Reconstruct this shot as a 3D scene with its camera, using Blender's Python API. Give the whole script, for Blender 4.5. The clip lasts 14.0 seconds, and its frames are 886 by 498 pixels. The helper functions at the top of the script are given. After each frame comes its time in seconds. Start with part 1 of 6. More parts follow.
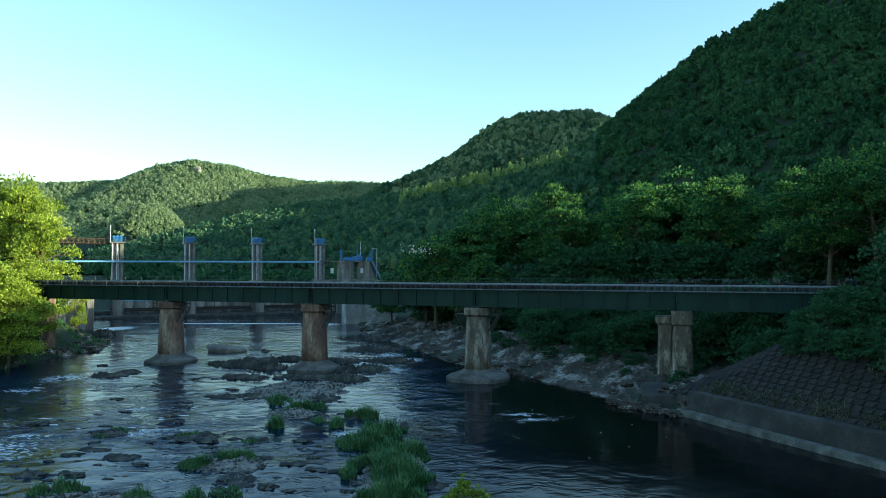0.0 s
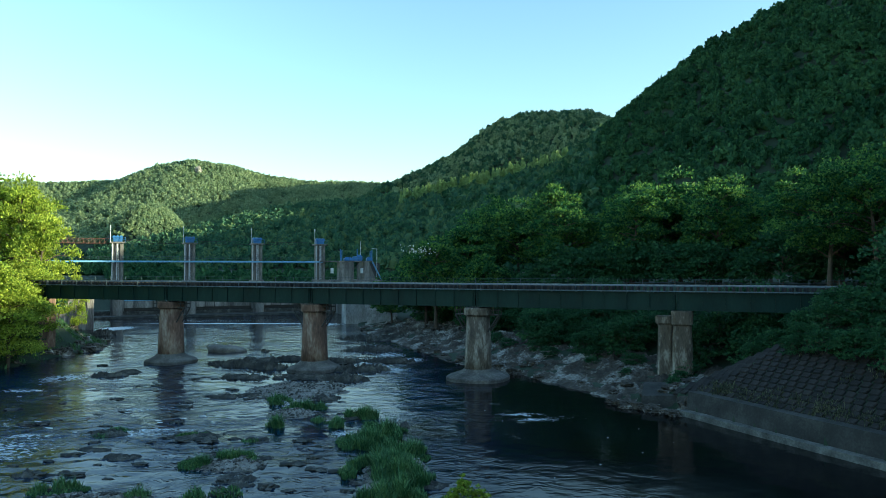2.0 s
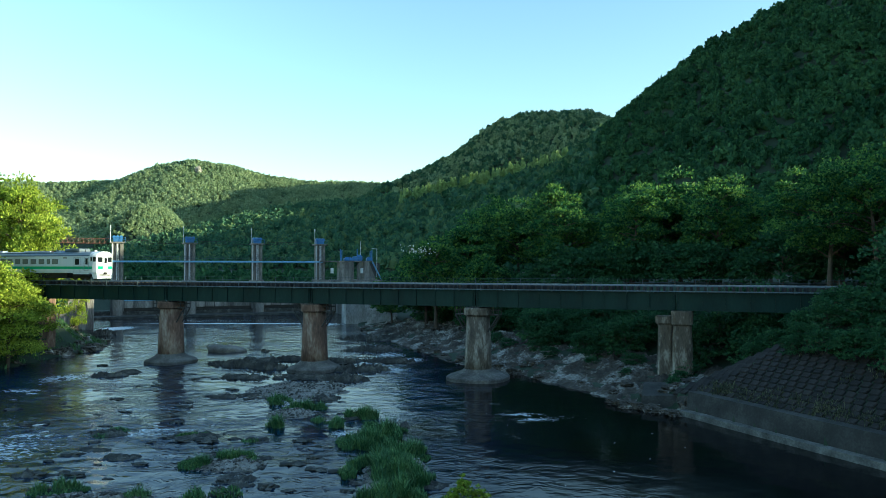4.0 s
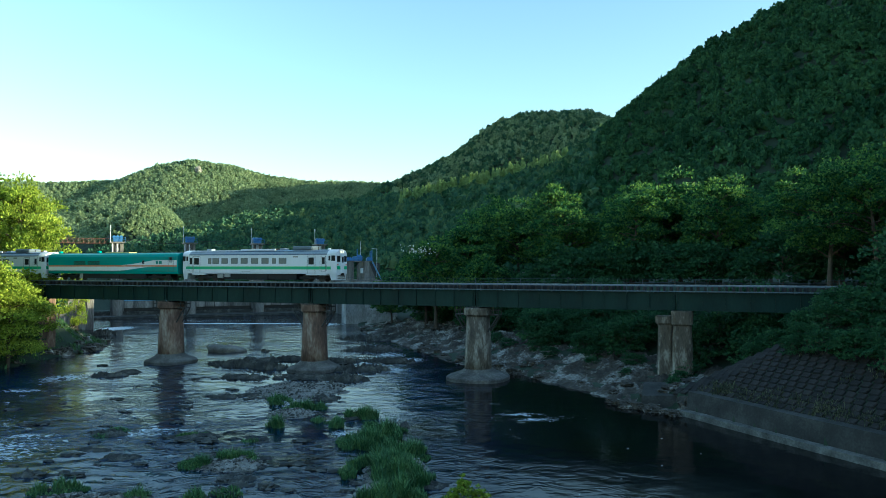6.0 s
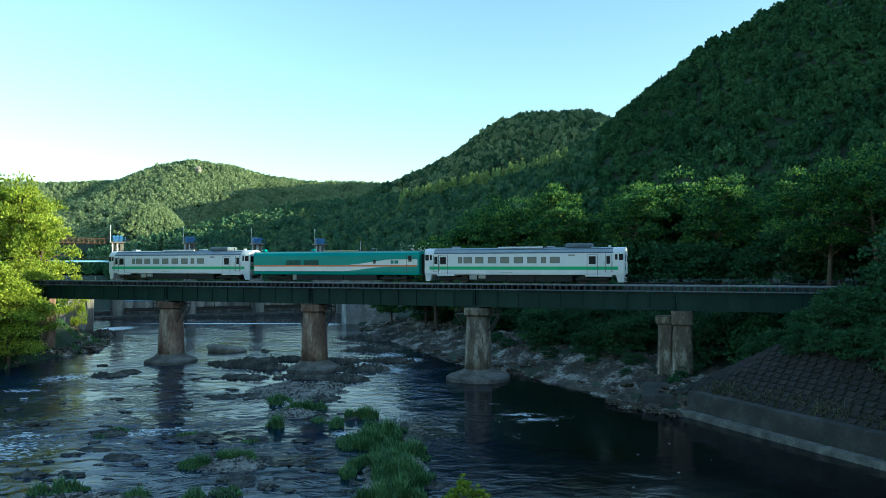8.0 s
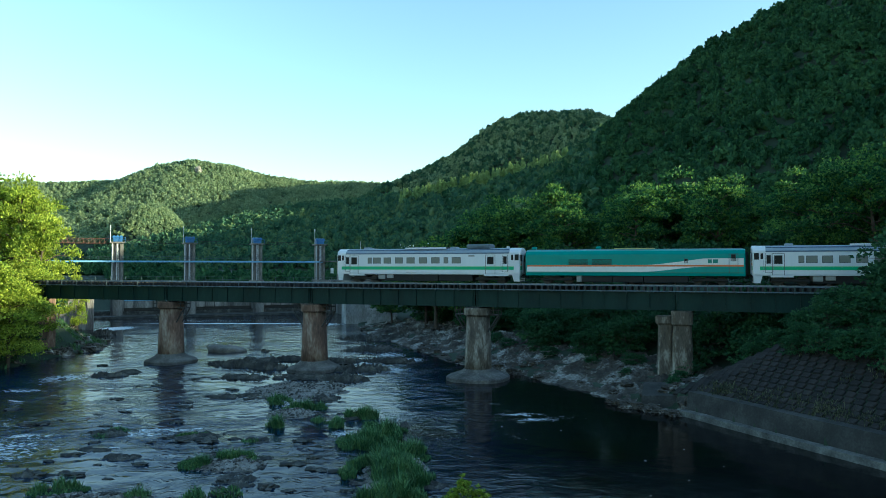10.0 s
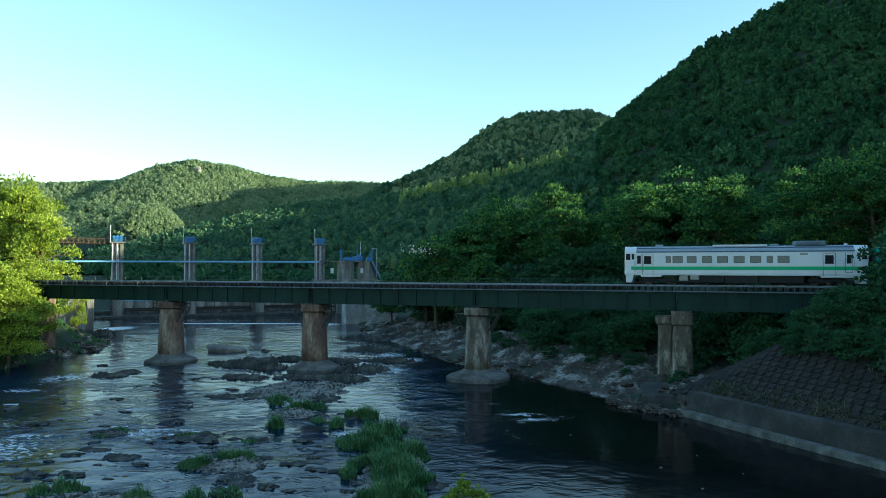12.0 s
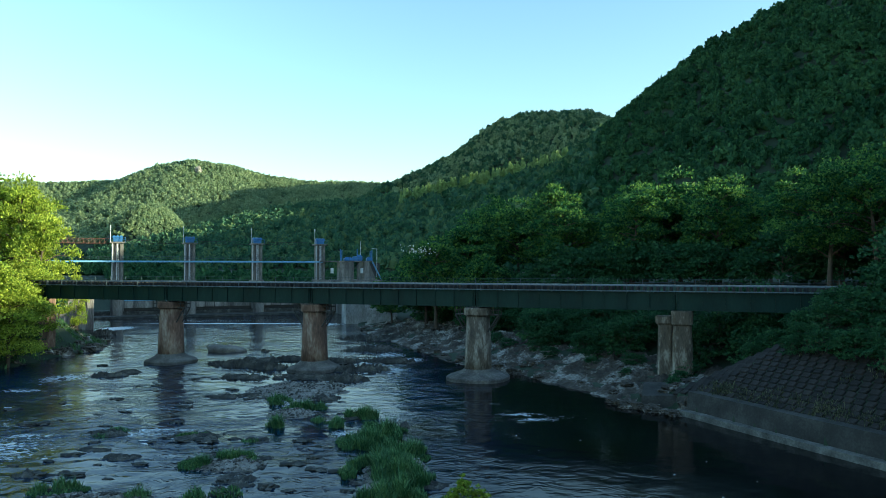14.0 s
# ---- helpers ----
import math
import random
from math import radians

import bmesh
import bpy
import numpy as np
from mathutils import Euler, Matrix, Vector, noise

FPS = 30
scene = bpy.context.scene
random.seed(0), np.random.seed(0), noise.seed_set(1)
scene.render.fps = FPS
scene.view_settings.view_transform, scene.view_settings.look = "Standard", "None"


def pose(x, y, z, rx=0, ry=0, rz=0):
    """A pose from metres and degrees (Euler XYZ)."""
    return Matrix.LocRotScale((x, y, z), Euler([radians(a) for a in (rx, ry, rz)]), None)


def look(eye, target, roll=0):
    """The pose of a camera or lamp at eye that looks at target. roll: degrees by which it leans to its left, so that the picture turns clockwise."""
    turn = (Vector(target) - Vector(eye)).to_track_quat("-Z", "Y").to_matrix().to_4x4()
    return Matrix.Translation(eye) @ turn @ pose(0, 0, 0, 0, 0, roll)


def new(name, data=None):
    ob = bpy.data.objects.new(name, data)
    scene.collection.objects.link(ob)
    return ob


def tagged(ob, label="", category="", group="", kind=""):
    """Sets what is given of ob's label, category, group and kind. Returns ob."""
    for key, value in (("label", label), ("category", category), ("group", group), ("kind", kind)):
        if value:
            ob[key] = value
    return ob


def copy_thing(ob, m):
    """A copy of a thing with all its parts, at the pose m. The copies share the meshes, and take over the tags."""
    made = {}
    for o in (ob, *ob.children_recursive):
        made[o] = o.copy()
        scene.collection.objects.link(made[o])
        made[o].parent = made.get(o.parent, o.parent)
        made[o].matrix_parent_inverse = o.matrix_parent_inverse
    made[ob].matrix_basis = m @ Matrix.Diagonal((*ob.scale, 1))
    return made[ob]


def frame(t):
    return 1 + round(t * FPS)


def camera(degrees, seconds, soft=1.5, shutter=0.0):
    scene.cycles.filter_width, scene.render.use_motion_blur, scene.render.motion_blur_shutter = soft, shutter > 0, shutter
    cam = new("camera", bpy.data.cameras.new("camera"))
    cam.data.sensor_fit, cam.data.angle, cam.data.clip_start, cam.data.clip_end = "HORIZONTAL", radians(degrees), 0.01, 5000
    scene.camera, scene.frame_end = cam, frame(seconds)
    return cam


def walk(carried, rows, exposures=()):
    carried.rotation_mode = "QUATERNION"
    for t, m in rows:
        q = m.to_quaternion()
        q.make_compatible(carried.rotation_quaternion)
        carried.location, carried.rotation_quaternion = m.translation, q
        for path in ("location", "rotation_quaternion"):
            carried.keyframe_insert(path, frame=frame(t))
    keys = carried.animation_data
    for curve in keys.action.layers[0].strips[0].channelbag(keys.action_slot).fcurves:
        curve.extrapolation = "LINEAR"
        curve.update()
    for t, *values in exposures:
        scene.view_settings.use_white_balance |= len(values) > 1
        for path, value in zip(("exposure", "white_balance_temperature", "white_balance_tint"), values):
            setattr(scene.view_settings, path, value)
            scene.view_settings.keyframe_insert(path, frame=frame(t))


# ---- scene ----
# camera: a still tripod on the parapet of another bridge
EYE_Z = 11.8
FOCAL = 1300.0                      # focal length for a picture 1568 wide
cam = camera(2 * math.degrees(math.atan(784 / FOCAL)), 14.0, soft=0.7)
VIEW = pose(0, 0, EYE_Z, 90 + math.degrees(math.atan(31 / FOCAL)), 0, 0)
walk(cam, [(0.0, VIEW), (14.0, VIEW)], exposures=[(0.0, 1.34, 5640, -2), (14.0, 1.34, 5640, -2)])

# world and sun: low evening sun from behind the wooded ridge
SUN_ELEV, SUN_AZ = 11.0, 103.0      # azimuth clockwise from the view's direction
world = bpy.data.worlds.new("world")
scene.world = world
world.use_nodes = True
wn = world.node_tree.nodes
sky = wn.new("ShaderNodeTexSky")
sky.sky_type, sky.sun_disc = "NISHITA", False
sky.sun_elevation, sky.sun_rotation = radians(SUN_ELEV), radians(SUN_AZ)
sky.air_density, sky.dust_density, sky.ozone_density = 1.25, 0.3, 2.0
wn["Background"].inputs["Strength"].default_value = 0.15
world.node_tree.links.new(sky.outputs[0], wn["Background"].inputs["Color"])
sun_data = bpy.data.lights.new("sun", "SUN")
sun_data.energy, sun_data.angle, sun_data.color = 5.0, radians(0.5), (1.0, 0.86, 0.55)
sun = new("sun", sun_data)
sun_way = Vector((math.sin(radians(SUN_AZ)) * math.cos(radians(SUN_ELEV)),
                  math.cos(radians(SUN_AZ)) * math.cos(radians(SUN_ELEV)), math.sin(radians(SUN_ELEV))))
sun.matrix_world = look(sun_way * 300, (0, 0, 0))


# ---------------------------------------------------------------- materials
def material(name, colors, scale=1.0, rough=0.8, bump=0.3, fine=12.0, metal=0.0, spread=0.0, stretch=(1, 1, 1), coat=0.0,
             translucent=0.0, island=0.0, spec=0.5):
    """A surface whose colour wanders between the given ones at two scales, with fine relief."""
    m = bpy.data.materials.new(name)
    m.use_nodes = True
    n, l = m.node_tree.nodes, m.node_tree.links
    b = n["Principled BSDF"]
    co = n.new("ShaderNodeTexCoord")
    mp = n.new("ShaderNodeMapping")
    mp.inputs["Scale"].default_value = stretch
    l.new(co.outputs["Object"], mp.inputs["Vector"])
    big = n.new("ShaderNodeTexNoise")
    big.inputs["Scale"].default_value, big.inputs["Detail"].default_value = scale, 6
    l.new(mp.outputs[0], big.inputs["Vector"])
    small = n.new("ShaderNodeTexNoise")
    small.inputs["Scale"].default_value, small.inputs["Detail"].default_value = scale * fine, 3
    l.new(mp.outputs[0], small.inputs["Vector"])
    mix = n.new("ShaderNodeMath")
    mix.operation = "MULTIPLY_ADD"
    l.new(small.outputs[0], mix.inputs[0])
    mix.inputs[1].default_value = 0.4
    add = n.new("ShaderNodeMath")
    add.operation = "MULTIPLY_ADD"
    l.new(big.outputs[0], add.inputs[0])
    add.inputs[1].default_value, add.inputs[2].default_value = 0.9, -0.15
    l.new(add.outputs[0], mix.inputs[2])
    last = mix
    if spread or island:
        src = n.new("ShaderNodeNewGeometry").outputs["Random Per Island"] if island else n.new("ShaderNodeObjectInfo").outputs["Random"]
        sh = n.new("ShaderNodeMath")
        sh.operation = "MULTIPLY_ADD"
        l.new(src, sh.inputs[0])
        amount = island or spread
        sh.inputs[1].default_value = amount
        l.new(mix.outputs[0], sh.inputs[2])
        ce = n.new("ShaderNodeMath")
        ce.operation = "SUBTRACT"
        l.new(sh.outputs[0], ce.inputs[0])
        ce.inputs[1].default_value = amount / 2
        last = ce
    ramp = n.new("ShaderNodeValToRGB")
    el = ramp.color_ramp.elements
    while len(el) < len(colors):
        el.new(0.5)
    for i, c in enumerate(colors):
        el[i].position = 0.25 + 0.5 * i / max(1, len(colors) - 1)
        el[i].color = (*c, 1)
    l.new(last.outputs[0], ramp.inputs[0])
    l.new(ramp.outputs[0], b.inputs["Base Color"])
    b.inputs["Roughness"].default_value, b.inputs["Metallic"].default_value = rough, metal
    b.inputs["Specular IOR Level"].default_value = spec
    b.inputs["Coat Weight"].default_value = coat
    if bump:
        bp = n.new("ShaderNodeBump")
        bp.inputs["Strength"].default_value, bp.inputs["Distance"].default_value = bump, 0.3 / (scale * fine) ** 0.5
        l.new(mix.outputs[0], bp.inputs["Height"])
        l.new(bp.outputs[0], b.inputs["Normal"])
    if translucent:
        tr = n.new("ShaderNodeBsdfTranslucent")
        l.new(ramp.outputs[0], tr.inputs["Color"])
        ms = n.new("ShaderNodeMixShader")
        ms.inputs[0].default_value = translucent
        l.new(b.outputs[0], ms.inputs[1])
        l.new(tr.outputs[0], ms.inputs[2])
        l.new(ms.outputs[0], n["Material Output"].inputs["Surface"])
    return m


def plain(name, color, rough=0.6, metal=0.0, emit=0.0, spec=0.5):
    m = bpy.data.materials.new(name)
    m.use_nodes = True
    b = m.node_tree.nodes["Principled BSDF"]
    b.inputs["Base Color"].default_value = (*color, 1)
    b.inputs["Roughness"].default_value, b.inputs["Metallic"].default_value = rough, metal
    b.inputs["Specular IOR Level"].default_value = spec
    if emit:
        b.inputs["Emission Color"].default_value = (*color, 1)
        b.inputs["Emission Strength"].default_value = emit
    return m


LEAF = material("leaf", [(0.017, 0.068, 0.026), (0.048, 0.135, 0.042), (0.15, 0.26, 0.05)], 0.35, 0.55, 0, 9, translucent=0.45, island=0.55, spec=0.15)
# sunlit version of the leaf: sunshine is put into its yellow-green
LEAF_SUNNED = material("leaf_sunned", [(0.1, 0.165, 0.022), (0.27, 0.36, 0.04), (0.44, 0.5, 0.07)], 0.35, 0.5, 0, 9, translucent=0.4, island=0.5, spec=0.15)
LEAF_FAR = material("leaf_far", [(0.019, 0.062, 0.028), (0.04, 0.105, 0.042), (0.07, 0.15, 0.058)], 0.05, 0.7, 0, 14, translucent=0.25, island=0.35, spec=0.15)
# next three greens are paled: distance haze and evening sun put into leaf colour
LEAF_VALLEY_HAZE = material("leaf_valley_haze", [(0.03, 0.085, 0.048), (0.06, 0.135, 0.072), (0.13, 0.195, 0.08)], 0.05, 0.7, 0, 14, translucent=0.3, island=0.4, spec=0.15)
LEAF_HAZE_SUN = material("leaf_haze_sun", [(0.13, 0.2, 0.11), (0.25, 0.33, 0.17), (0.36, 0.44, 0.23)], 0.02, 0.7, 0, 14, translucent=0.55, island=0.5, spec=0.15)
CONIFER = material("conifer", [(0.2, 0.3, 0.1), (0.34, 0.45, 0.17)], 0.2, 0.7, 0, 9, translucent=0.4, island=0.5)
GRASS = material("grass_blade", [(0.028, 0.095, 0.03), (0.065, 0.165, 0.05), (0.15, 0.25, 0.08)], 0.6, 0.6, 0, 9, translucent=0.3, island=0.7)
DRY_GRASS = material("dry_grass_blade", [(0.025, 0.035, 0.014), (0.06, 0.07, 0.03), (0.12, 0.12, 0.06)], 0.6, 0.7, 0, 9, translucent=0.3, island=0.7)
BARK = material("bark", [(0.05, 0.035, 0.025), (0.12, 0.09, 0.065)], 2.0, 0.9, 0.7, 8, stretch=(1, 1, 0.2))
SOIL = material("soil", [(0.008, 0.02, 0.01), (0.018, 0.036, 0.016), (0.035, 0.05, 0.026)], 0.12, 0.95, 0.6, 18)
ROCK = material("rock", [(0.01, 0.009, 0.007), (0.06, 0.05, 0.037), (0.42, 0.41, 0.37)], 0.35, 0.85, 0.9, 9)
WET_ROCK = material("wet_rock", [(0.007, 0.008, 0.007), (0.026, 0.027, 0.022), (0.13, 0.125, 0.105)], 0.9, 0.65, 0.9, 9)
GRAVEL = material("gravel", [(0.07, 0.065, 0.055), (0.17, 0.16, 0.14), (0.34, 0.33, 0.3)], 0.8, 0.9, 0.9, 14)
CONCRETE = material("concrete", [(0.1, 0.1, 0.09), (0.2, 0.19, 0.17), (0.3, 0.29, 0.26)], 0.5, 0.9, 0.4, 12, stretch=(1, 1, 0.25))
PIER_CONC = material("pier_concrete", [(0.035, 0.02, 0.014), (0.15, 0.09, 0.06), (0.36, 0.29, 0.22)], 1.1, 0.9, 0.5, 6, stretch=(1, 1, 0.3), spread=0.1)
PIER_GREY = material("pier_grey_concrete", [(0.03, 0.025, 0.019), (0.105, 0.085, 0.062), (0.36, 0.33, 0.27)], 1.6, 0.9, 0.5, 6, stretch=(1, 1, 0.3))
BASE_CONC = material("base_concrete", [(0.03, 0.03, 0.026), (0.085, 0.08, 0.07), (0.19, 0.18, 0.16)], 0.7, 0.85, 0.6, 8)
GIRDER = material("girder_paint", [(0.003, 0.016, 0.014), (0.006, 0.028, 0.023), (0.012, 0.04, 0.033)], 0.5, 0.6, 0.1, 12, stretch=(1, 1, 0.3), spec=0.25)
# pale blue tone paints in the sky light on the deck's edges
EDGE_SKY_SHEEN = material("edge_sky_sheen", [(0.05, 0.08, 0.1), (0.13, 0.18, 0.23)], 0.8, 0.5, 0.2, 9)
RAIL = material("rail_steel", [(0.16, 0.19, 0.23), (0.28, 0.32, 0.38)], 2.0, 0.45, 0.1, 8, metal=0.5)
TIMBER = material("timber", [(0.012, 0.011, 0.01), (0.045, 0.042, 0.04)], 1.5, 0.9, 0.6, 9, stretch=(1, 0.2, 1), spread=0.3)
IRON = material("dark_iron", [(0.02, 0.022, 0.02), (0.05, 0.045, 0.04)], 1.5, 0.6, 0.2, 9)
HAND_IRON = material("handrail_iron", [(0.035, 0.055, 0.06), (0.08, 0.11, 0.12)], 1.5, 0.6, 0.2, 9)
DAM_CONC = material("dam_concrete", [(0.05, 0.045, 0.04), (0.15, 0.14, 0.125), (0.36, 0.34, 0.3)], 0.5, 0.9, 0.3, 12, stretch=(1, 1, 0.2))
DAM_BLUE = material("dam_blue", [(0.02, 0.1, 0.28), (0.06, 0.2, 0.42)], 0.5, 0.45, 0.1, 9)
WALL_PALE = material("pale_wall_concrete", [(0.12, 0.12, 0.115), (0.3, 0.3, 0.29), (0.48, 0.48, 0.46)], 0.5, 0.9, 0.4, 10, stretch=(1, 1, 0.4), spread=0.25)
PIPE_BLUE = material("pipe_blue", [(0.12, 0.3, 0.5), (0.2, 0.4, 0.6)], 0.3, 0.4, 0.1, 9)
TRUSS_RED = material("truss_red", [(0.1, 0.045, 0.03), (0.19, 0.09, 0.06)], 0.6, 0.7, 0.2, 9)
WHITE_PAINT = material("white_paint", [(0.4, 0.42, 0.43), (0.6, 0.61, 0.62)], 0.8, 0.5, 0.1, 9)


# ---------------------------------------------------------------- mesh tools
def arrays(name, verts, faces, mats, parent=None, smooth=False):
    """A mesh object from numpy arrays; all faces have the same number of corners."""
    me = bpy.data.meshes.new(name)
    verts = np.asarray(verts, dtype=np.float32)
    faces = np.asarray(faces, dtype=np.int32)
    k = faces.shape[1]
    me.vertices.add(len(verts))
    me.vertices.foreach_set("co", verts.ravel())
    me.loops.add(faces.size)
    me.loops.foreach_set("vertex_index", faces.ravel())
    me.polygons.add(len(faces))
    me.polygons.foreach_set("loop_start", np.arange(0, faces.size, k, dtype=np.int32))
    me.polygons.foreach_set("use_smooth", np.full(len(faces), smooth))
    me.update(calc_edges=True)
    me.materials.append(mats)
    ob = new(name, me)
    if parent:
        ob.parent = parent
    return ob


def part(name, bm, mat, parent=None, label="", smooth=False):
    me = bpy.data.meshes.new(name)
    bmesh.ops.recalc_face_normals(bm, faces=bm.faces)
    for f in bm.faces:
        f.smooth = smooth
    bm.to_mesh(me)
    bm.free()
    me.materials.append(mat)
    ob = new(name, me)
    if parent:
        ob.parent = parent
    if label:
        tagged(ob, label)
    return ob


def empty(name, m, label="", category="", group="", kind=""):
    ob = new(name)
    ob.matrix_basis = m
    ob.empty_display_size = 0.3
    return tagged(ob, label, category, group, kind)


def box(bm, x0, x1, y0, y1, z0, z1, bevel=0.0):
    got = bmesh.ops.create_cube(bm, size=1.0, matrix=Matrix.Translation(((x0 + x1) / 2, (y0 + y1) / 2, (z0 + z1) / 2))
                                @ Matrix.Diagonal((x1 - x0, y1 - y0, z1 - z0, 1)))["verts"]
    if bevel:
        edges = {e for v in got for e in v.link_edges}
        bmesh.ops.bevel(bm, geom=list(edges), offset=bevel, segments=1, affect="EDGES")
    return bm


def rod(bm, a, b, r0, r1=None, n=6):
    a, b = Vector(a), Vector(b)
    d = b - a
    m = Matrix.Translation((a + b) / 2) @ d.to_track_quat("Z", "Y").to_matrix().to_4x4()
    bmesh.ops.create_cone(bm, cap_ends=True, segments=n, radius1=r0, radius2=r0 if r1 is None else r1, depth=d.length, matrix=m)
    return bm


def prism(bm, outline, x0, x1):
    """An outline in (y, z) drawn out from x0 to x1."""
    a = [bm.verts.new((x0, y, z)) for y, z in outline]
    b = [bm.verts.new((x1, y, z)) for y, z in outline]
    k = len(outline)
    for i in range(k):
        bm.faces.new((a[i], a[(i + 1) % k], b[(i + 1) % k], b[i]))
    bm.faces.new(a[::-1])
    bm.faces.new(b)
    return bm


def stack(bm, rings):
    """Skin over rings of points, closed above and below."""
    made = [[bm.verts.new(p) for p in ring] for ring in rings]
    for a, b in zip(made, made[1:]):
        for i in range(len(a)):
            j = (i + 1) % len(a)
            bm.faces.new((a[i], a[j], b[j], b[i]))
    bm.faces.new(made[0][::-1])
    bm.faces.new(made[-1])
    return bm


def stadium(half_x, half_y, z, n=20, power=2.6):
    """A rounded-off oblong ring at height z."""
    pts = []
    for i in range(n):
        a = 2 * math.pi * i / n
        c, s = math.cos(a), math.sin(a)
        pts.append((half_x * math.copysign(abs(c) ** (2 / power), c), half_y * math.copysign(abs(s) ** (2 / power), s), z))
    return pts


rng = np.random.default_rng(7)


def ico(level):
    bm = bmesh.new()
    bmesh.ops.create_icosphere(bm, subdivisions=level, radius=1.0)
    bm.verts.ensure_lookup_table()
    v = np.array([p.co[:] for p in bm.verts])
    f = np.array([[q.index for q in p.verts] for p in bm.faces])
    bm.free()
    return v, f


ICO1, ICO2, ICO3 = ico(1), ico(2), ico(3)


def lumpy(base, amount, freq, seed):
    v, f = base
    off = Vector((seed * 7.3, seed * 3.1, seed * 1.7))
    k = np.array([1 + amount * noise.fractal(Vector(p) * freq + off, 0.8, 2.0, 3) for p in v])
    return v * k[:, None], f


def scatter(templates, places, scales, turns, which):
    """Joins copies of templates (vertices, faces) at the places, turned about z."""
    vs, fs, at = [], [], 0
    for k, (tv, tf) in enumerate(templates):
        pick = np.where(which == k)[0]
        if not len(pick):
            continue
        c, s = np.cos(turns[pick])[:, None], np.sin(turns[pick])[:, None]
        sc = scales[pick]
        x = tv[None, :, 0] * c - tv[None, :, 1] * s
        y = tv[None, :, 0] * s + tv[None, :, 1] * c
        z = np.broadcast_to(tv[None, :, 2], x.shape)
        v = np.stack([x * sc[:, 0:1], y * sc[:, 0:1], z * sc[:, 1:2]], -1) + places[pick][:, None, :]
        f = tf[None] + (np.arange(len(pick)) * len(tv))[:, None, None] + at
        vs.append(v.reshape(-1, 3))
        fs.append(f.reshape(-1, tf.shape[1]))
        at += v.shape[0] * v.shape[1]
    return np.concatenate(vs), np.concatenate(fs)


def leaves(centres, sizes, outward, gen, droop=0.25):
    """Folded leaf sprays of four corners each at the centres: two triangles a spray."""
    n = len(centres)
    d = outward + gen.normal(0, 0.55, (n, 3))
    d[:, 2] -= droop
    d /= np.linalg.norm(d, axis=1, keepdims=True)
    side = np.cross(d, gen.normal(0, 1, (n, 3)))
    side /= np.linalg.norm(side, axis=1, keepdims=True) + 1e-9
    up = np.cross(side, d)
    s = sizes[:, None]
    a = centres - d * s * 0.5
    b = centres + side * s * 0.42 + up * s * 0.12
    c = centres + d * s * 0.6
    e = centres - side * s * 0.42 + up * s * 0.12
    v = np.stack([a, b, c, e], 1).reshape(-1, 3)
    i = np.arange(n)[:, None] * 4
    f = np.concatenate([i + [0, 1, 2], i + [0, 2, 3]], 1).reshape(-1, 3)
    return v, f


# ---------------------------------------------------------------- the valley
def ridge(x, y, crest, slope, soft):
    """Height of a mountain that falls away from a crest line."""
    best = np.full(np.shape(x), -1e3)
    for (xa, ya, za), (xb, yb, zb) in zip(crest, crest[1:]):
        dx, dy = xb - xa, yb - ya
        t = np.clip(((x - xa) * dx + (y - ya) * dy) / (dx * dx + dy * dy), 0, 1)
        d = np.hypot(x - xa - t * dx, y - ya - t * dy)
        best = np.maximum(best, za + t * (zb - za) - slope * (np.sqrt(d * d + soft * soft) - soft))
    return best


RIGHT_Y = [-300, -60, 0, 42.8, 49.8, 58.3, 65.8, 76.7, 91.3, 111, 135.8, 180, 260, 400]
RIGHT_X = [120, 60, 40.5, 26.3, 23.2, 19.7, 15.5, 10.4, 1.1, -5.5, -15, -24, -24, -20]
LEFT_Y = [-300, -60, 0, 70.4, 83, 95, 106, 112, 120, 135, 175, 260, 400]
LEFT_X = [-60, -46, -45, -47, -50.5, -49.8, -48.8, -51, -56.5, -66, -82, -95, -100]

# this crest's last points lie out of view, set to hold back the sun
BIG_HILL = [(116, 525, 90), (123, 510, 102), (136, 485, 114), (147, 460, 124), (158, 440, 133), (169, 425, 142), (196, 420, 157), (229, 380, 168), (290, 300, 154), (300, 190, 116), (264, 110, 88), (260, 75, 68.5), (250, 42, 61.5), (251, 22, 66.5), (255, -110, 62), (300, -400, 56)]
SPUR = [(-25, 640, 66), (50, 590, 78), (118, 520, 88)]
MID_HILL = [(-72, 1000, 120), (12, 1000, 156), (90, 1000, 207), (116, 1000, 216), (197, 1000, 219), (236, 1000, 207), (420, 950, 205)]
LEFT_HILL = [(-1500, 2000, 228), (-1150, 2000, 234), (-1000, 2000, 232), (-840, 2000, 240), (-760, 2000, 280), (-675, 2000, 294), (-590, 2000, 281), (-510, 2000, 256), (-340, 2000, 232), (-220, 2000, 235), (-140, 2000, 228), (200, 2000, 229)]
NEAR_LEFT = [(-700, 900, 30), (-430, 850, 14), (-290, 790, 14), (-213, 760, 44), (-131, 760, 72), (-26, 760, 83), (60, 800, 96)]
# the next three crests are hidden, added to shape the evening shade
SHADE_HILL = [(260, 1800, 358), (340, 1750, 358), (600, 1700, 350)]
SHADE_RIDGE = [(380, 480, 138), (380, 545, 132), (381, 626, 136), (382, 640, 205), (383, 672, 200), (384, 690, 172), (386, 735, 172), (388, 745, 192), (395, 800, 194), (400, 850, 265), (430, 950, 300), (425, 1100, 318), (440, 1250, 335), (460, 1350, 352), (460, 1550, 372), (600, 1600, 370)]
SHADE_RIDGE_EAST = [(880, 1430, 410), (900, 1480, 485), (900, 1560, 492), (920, 1660, 480)]
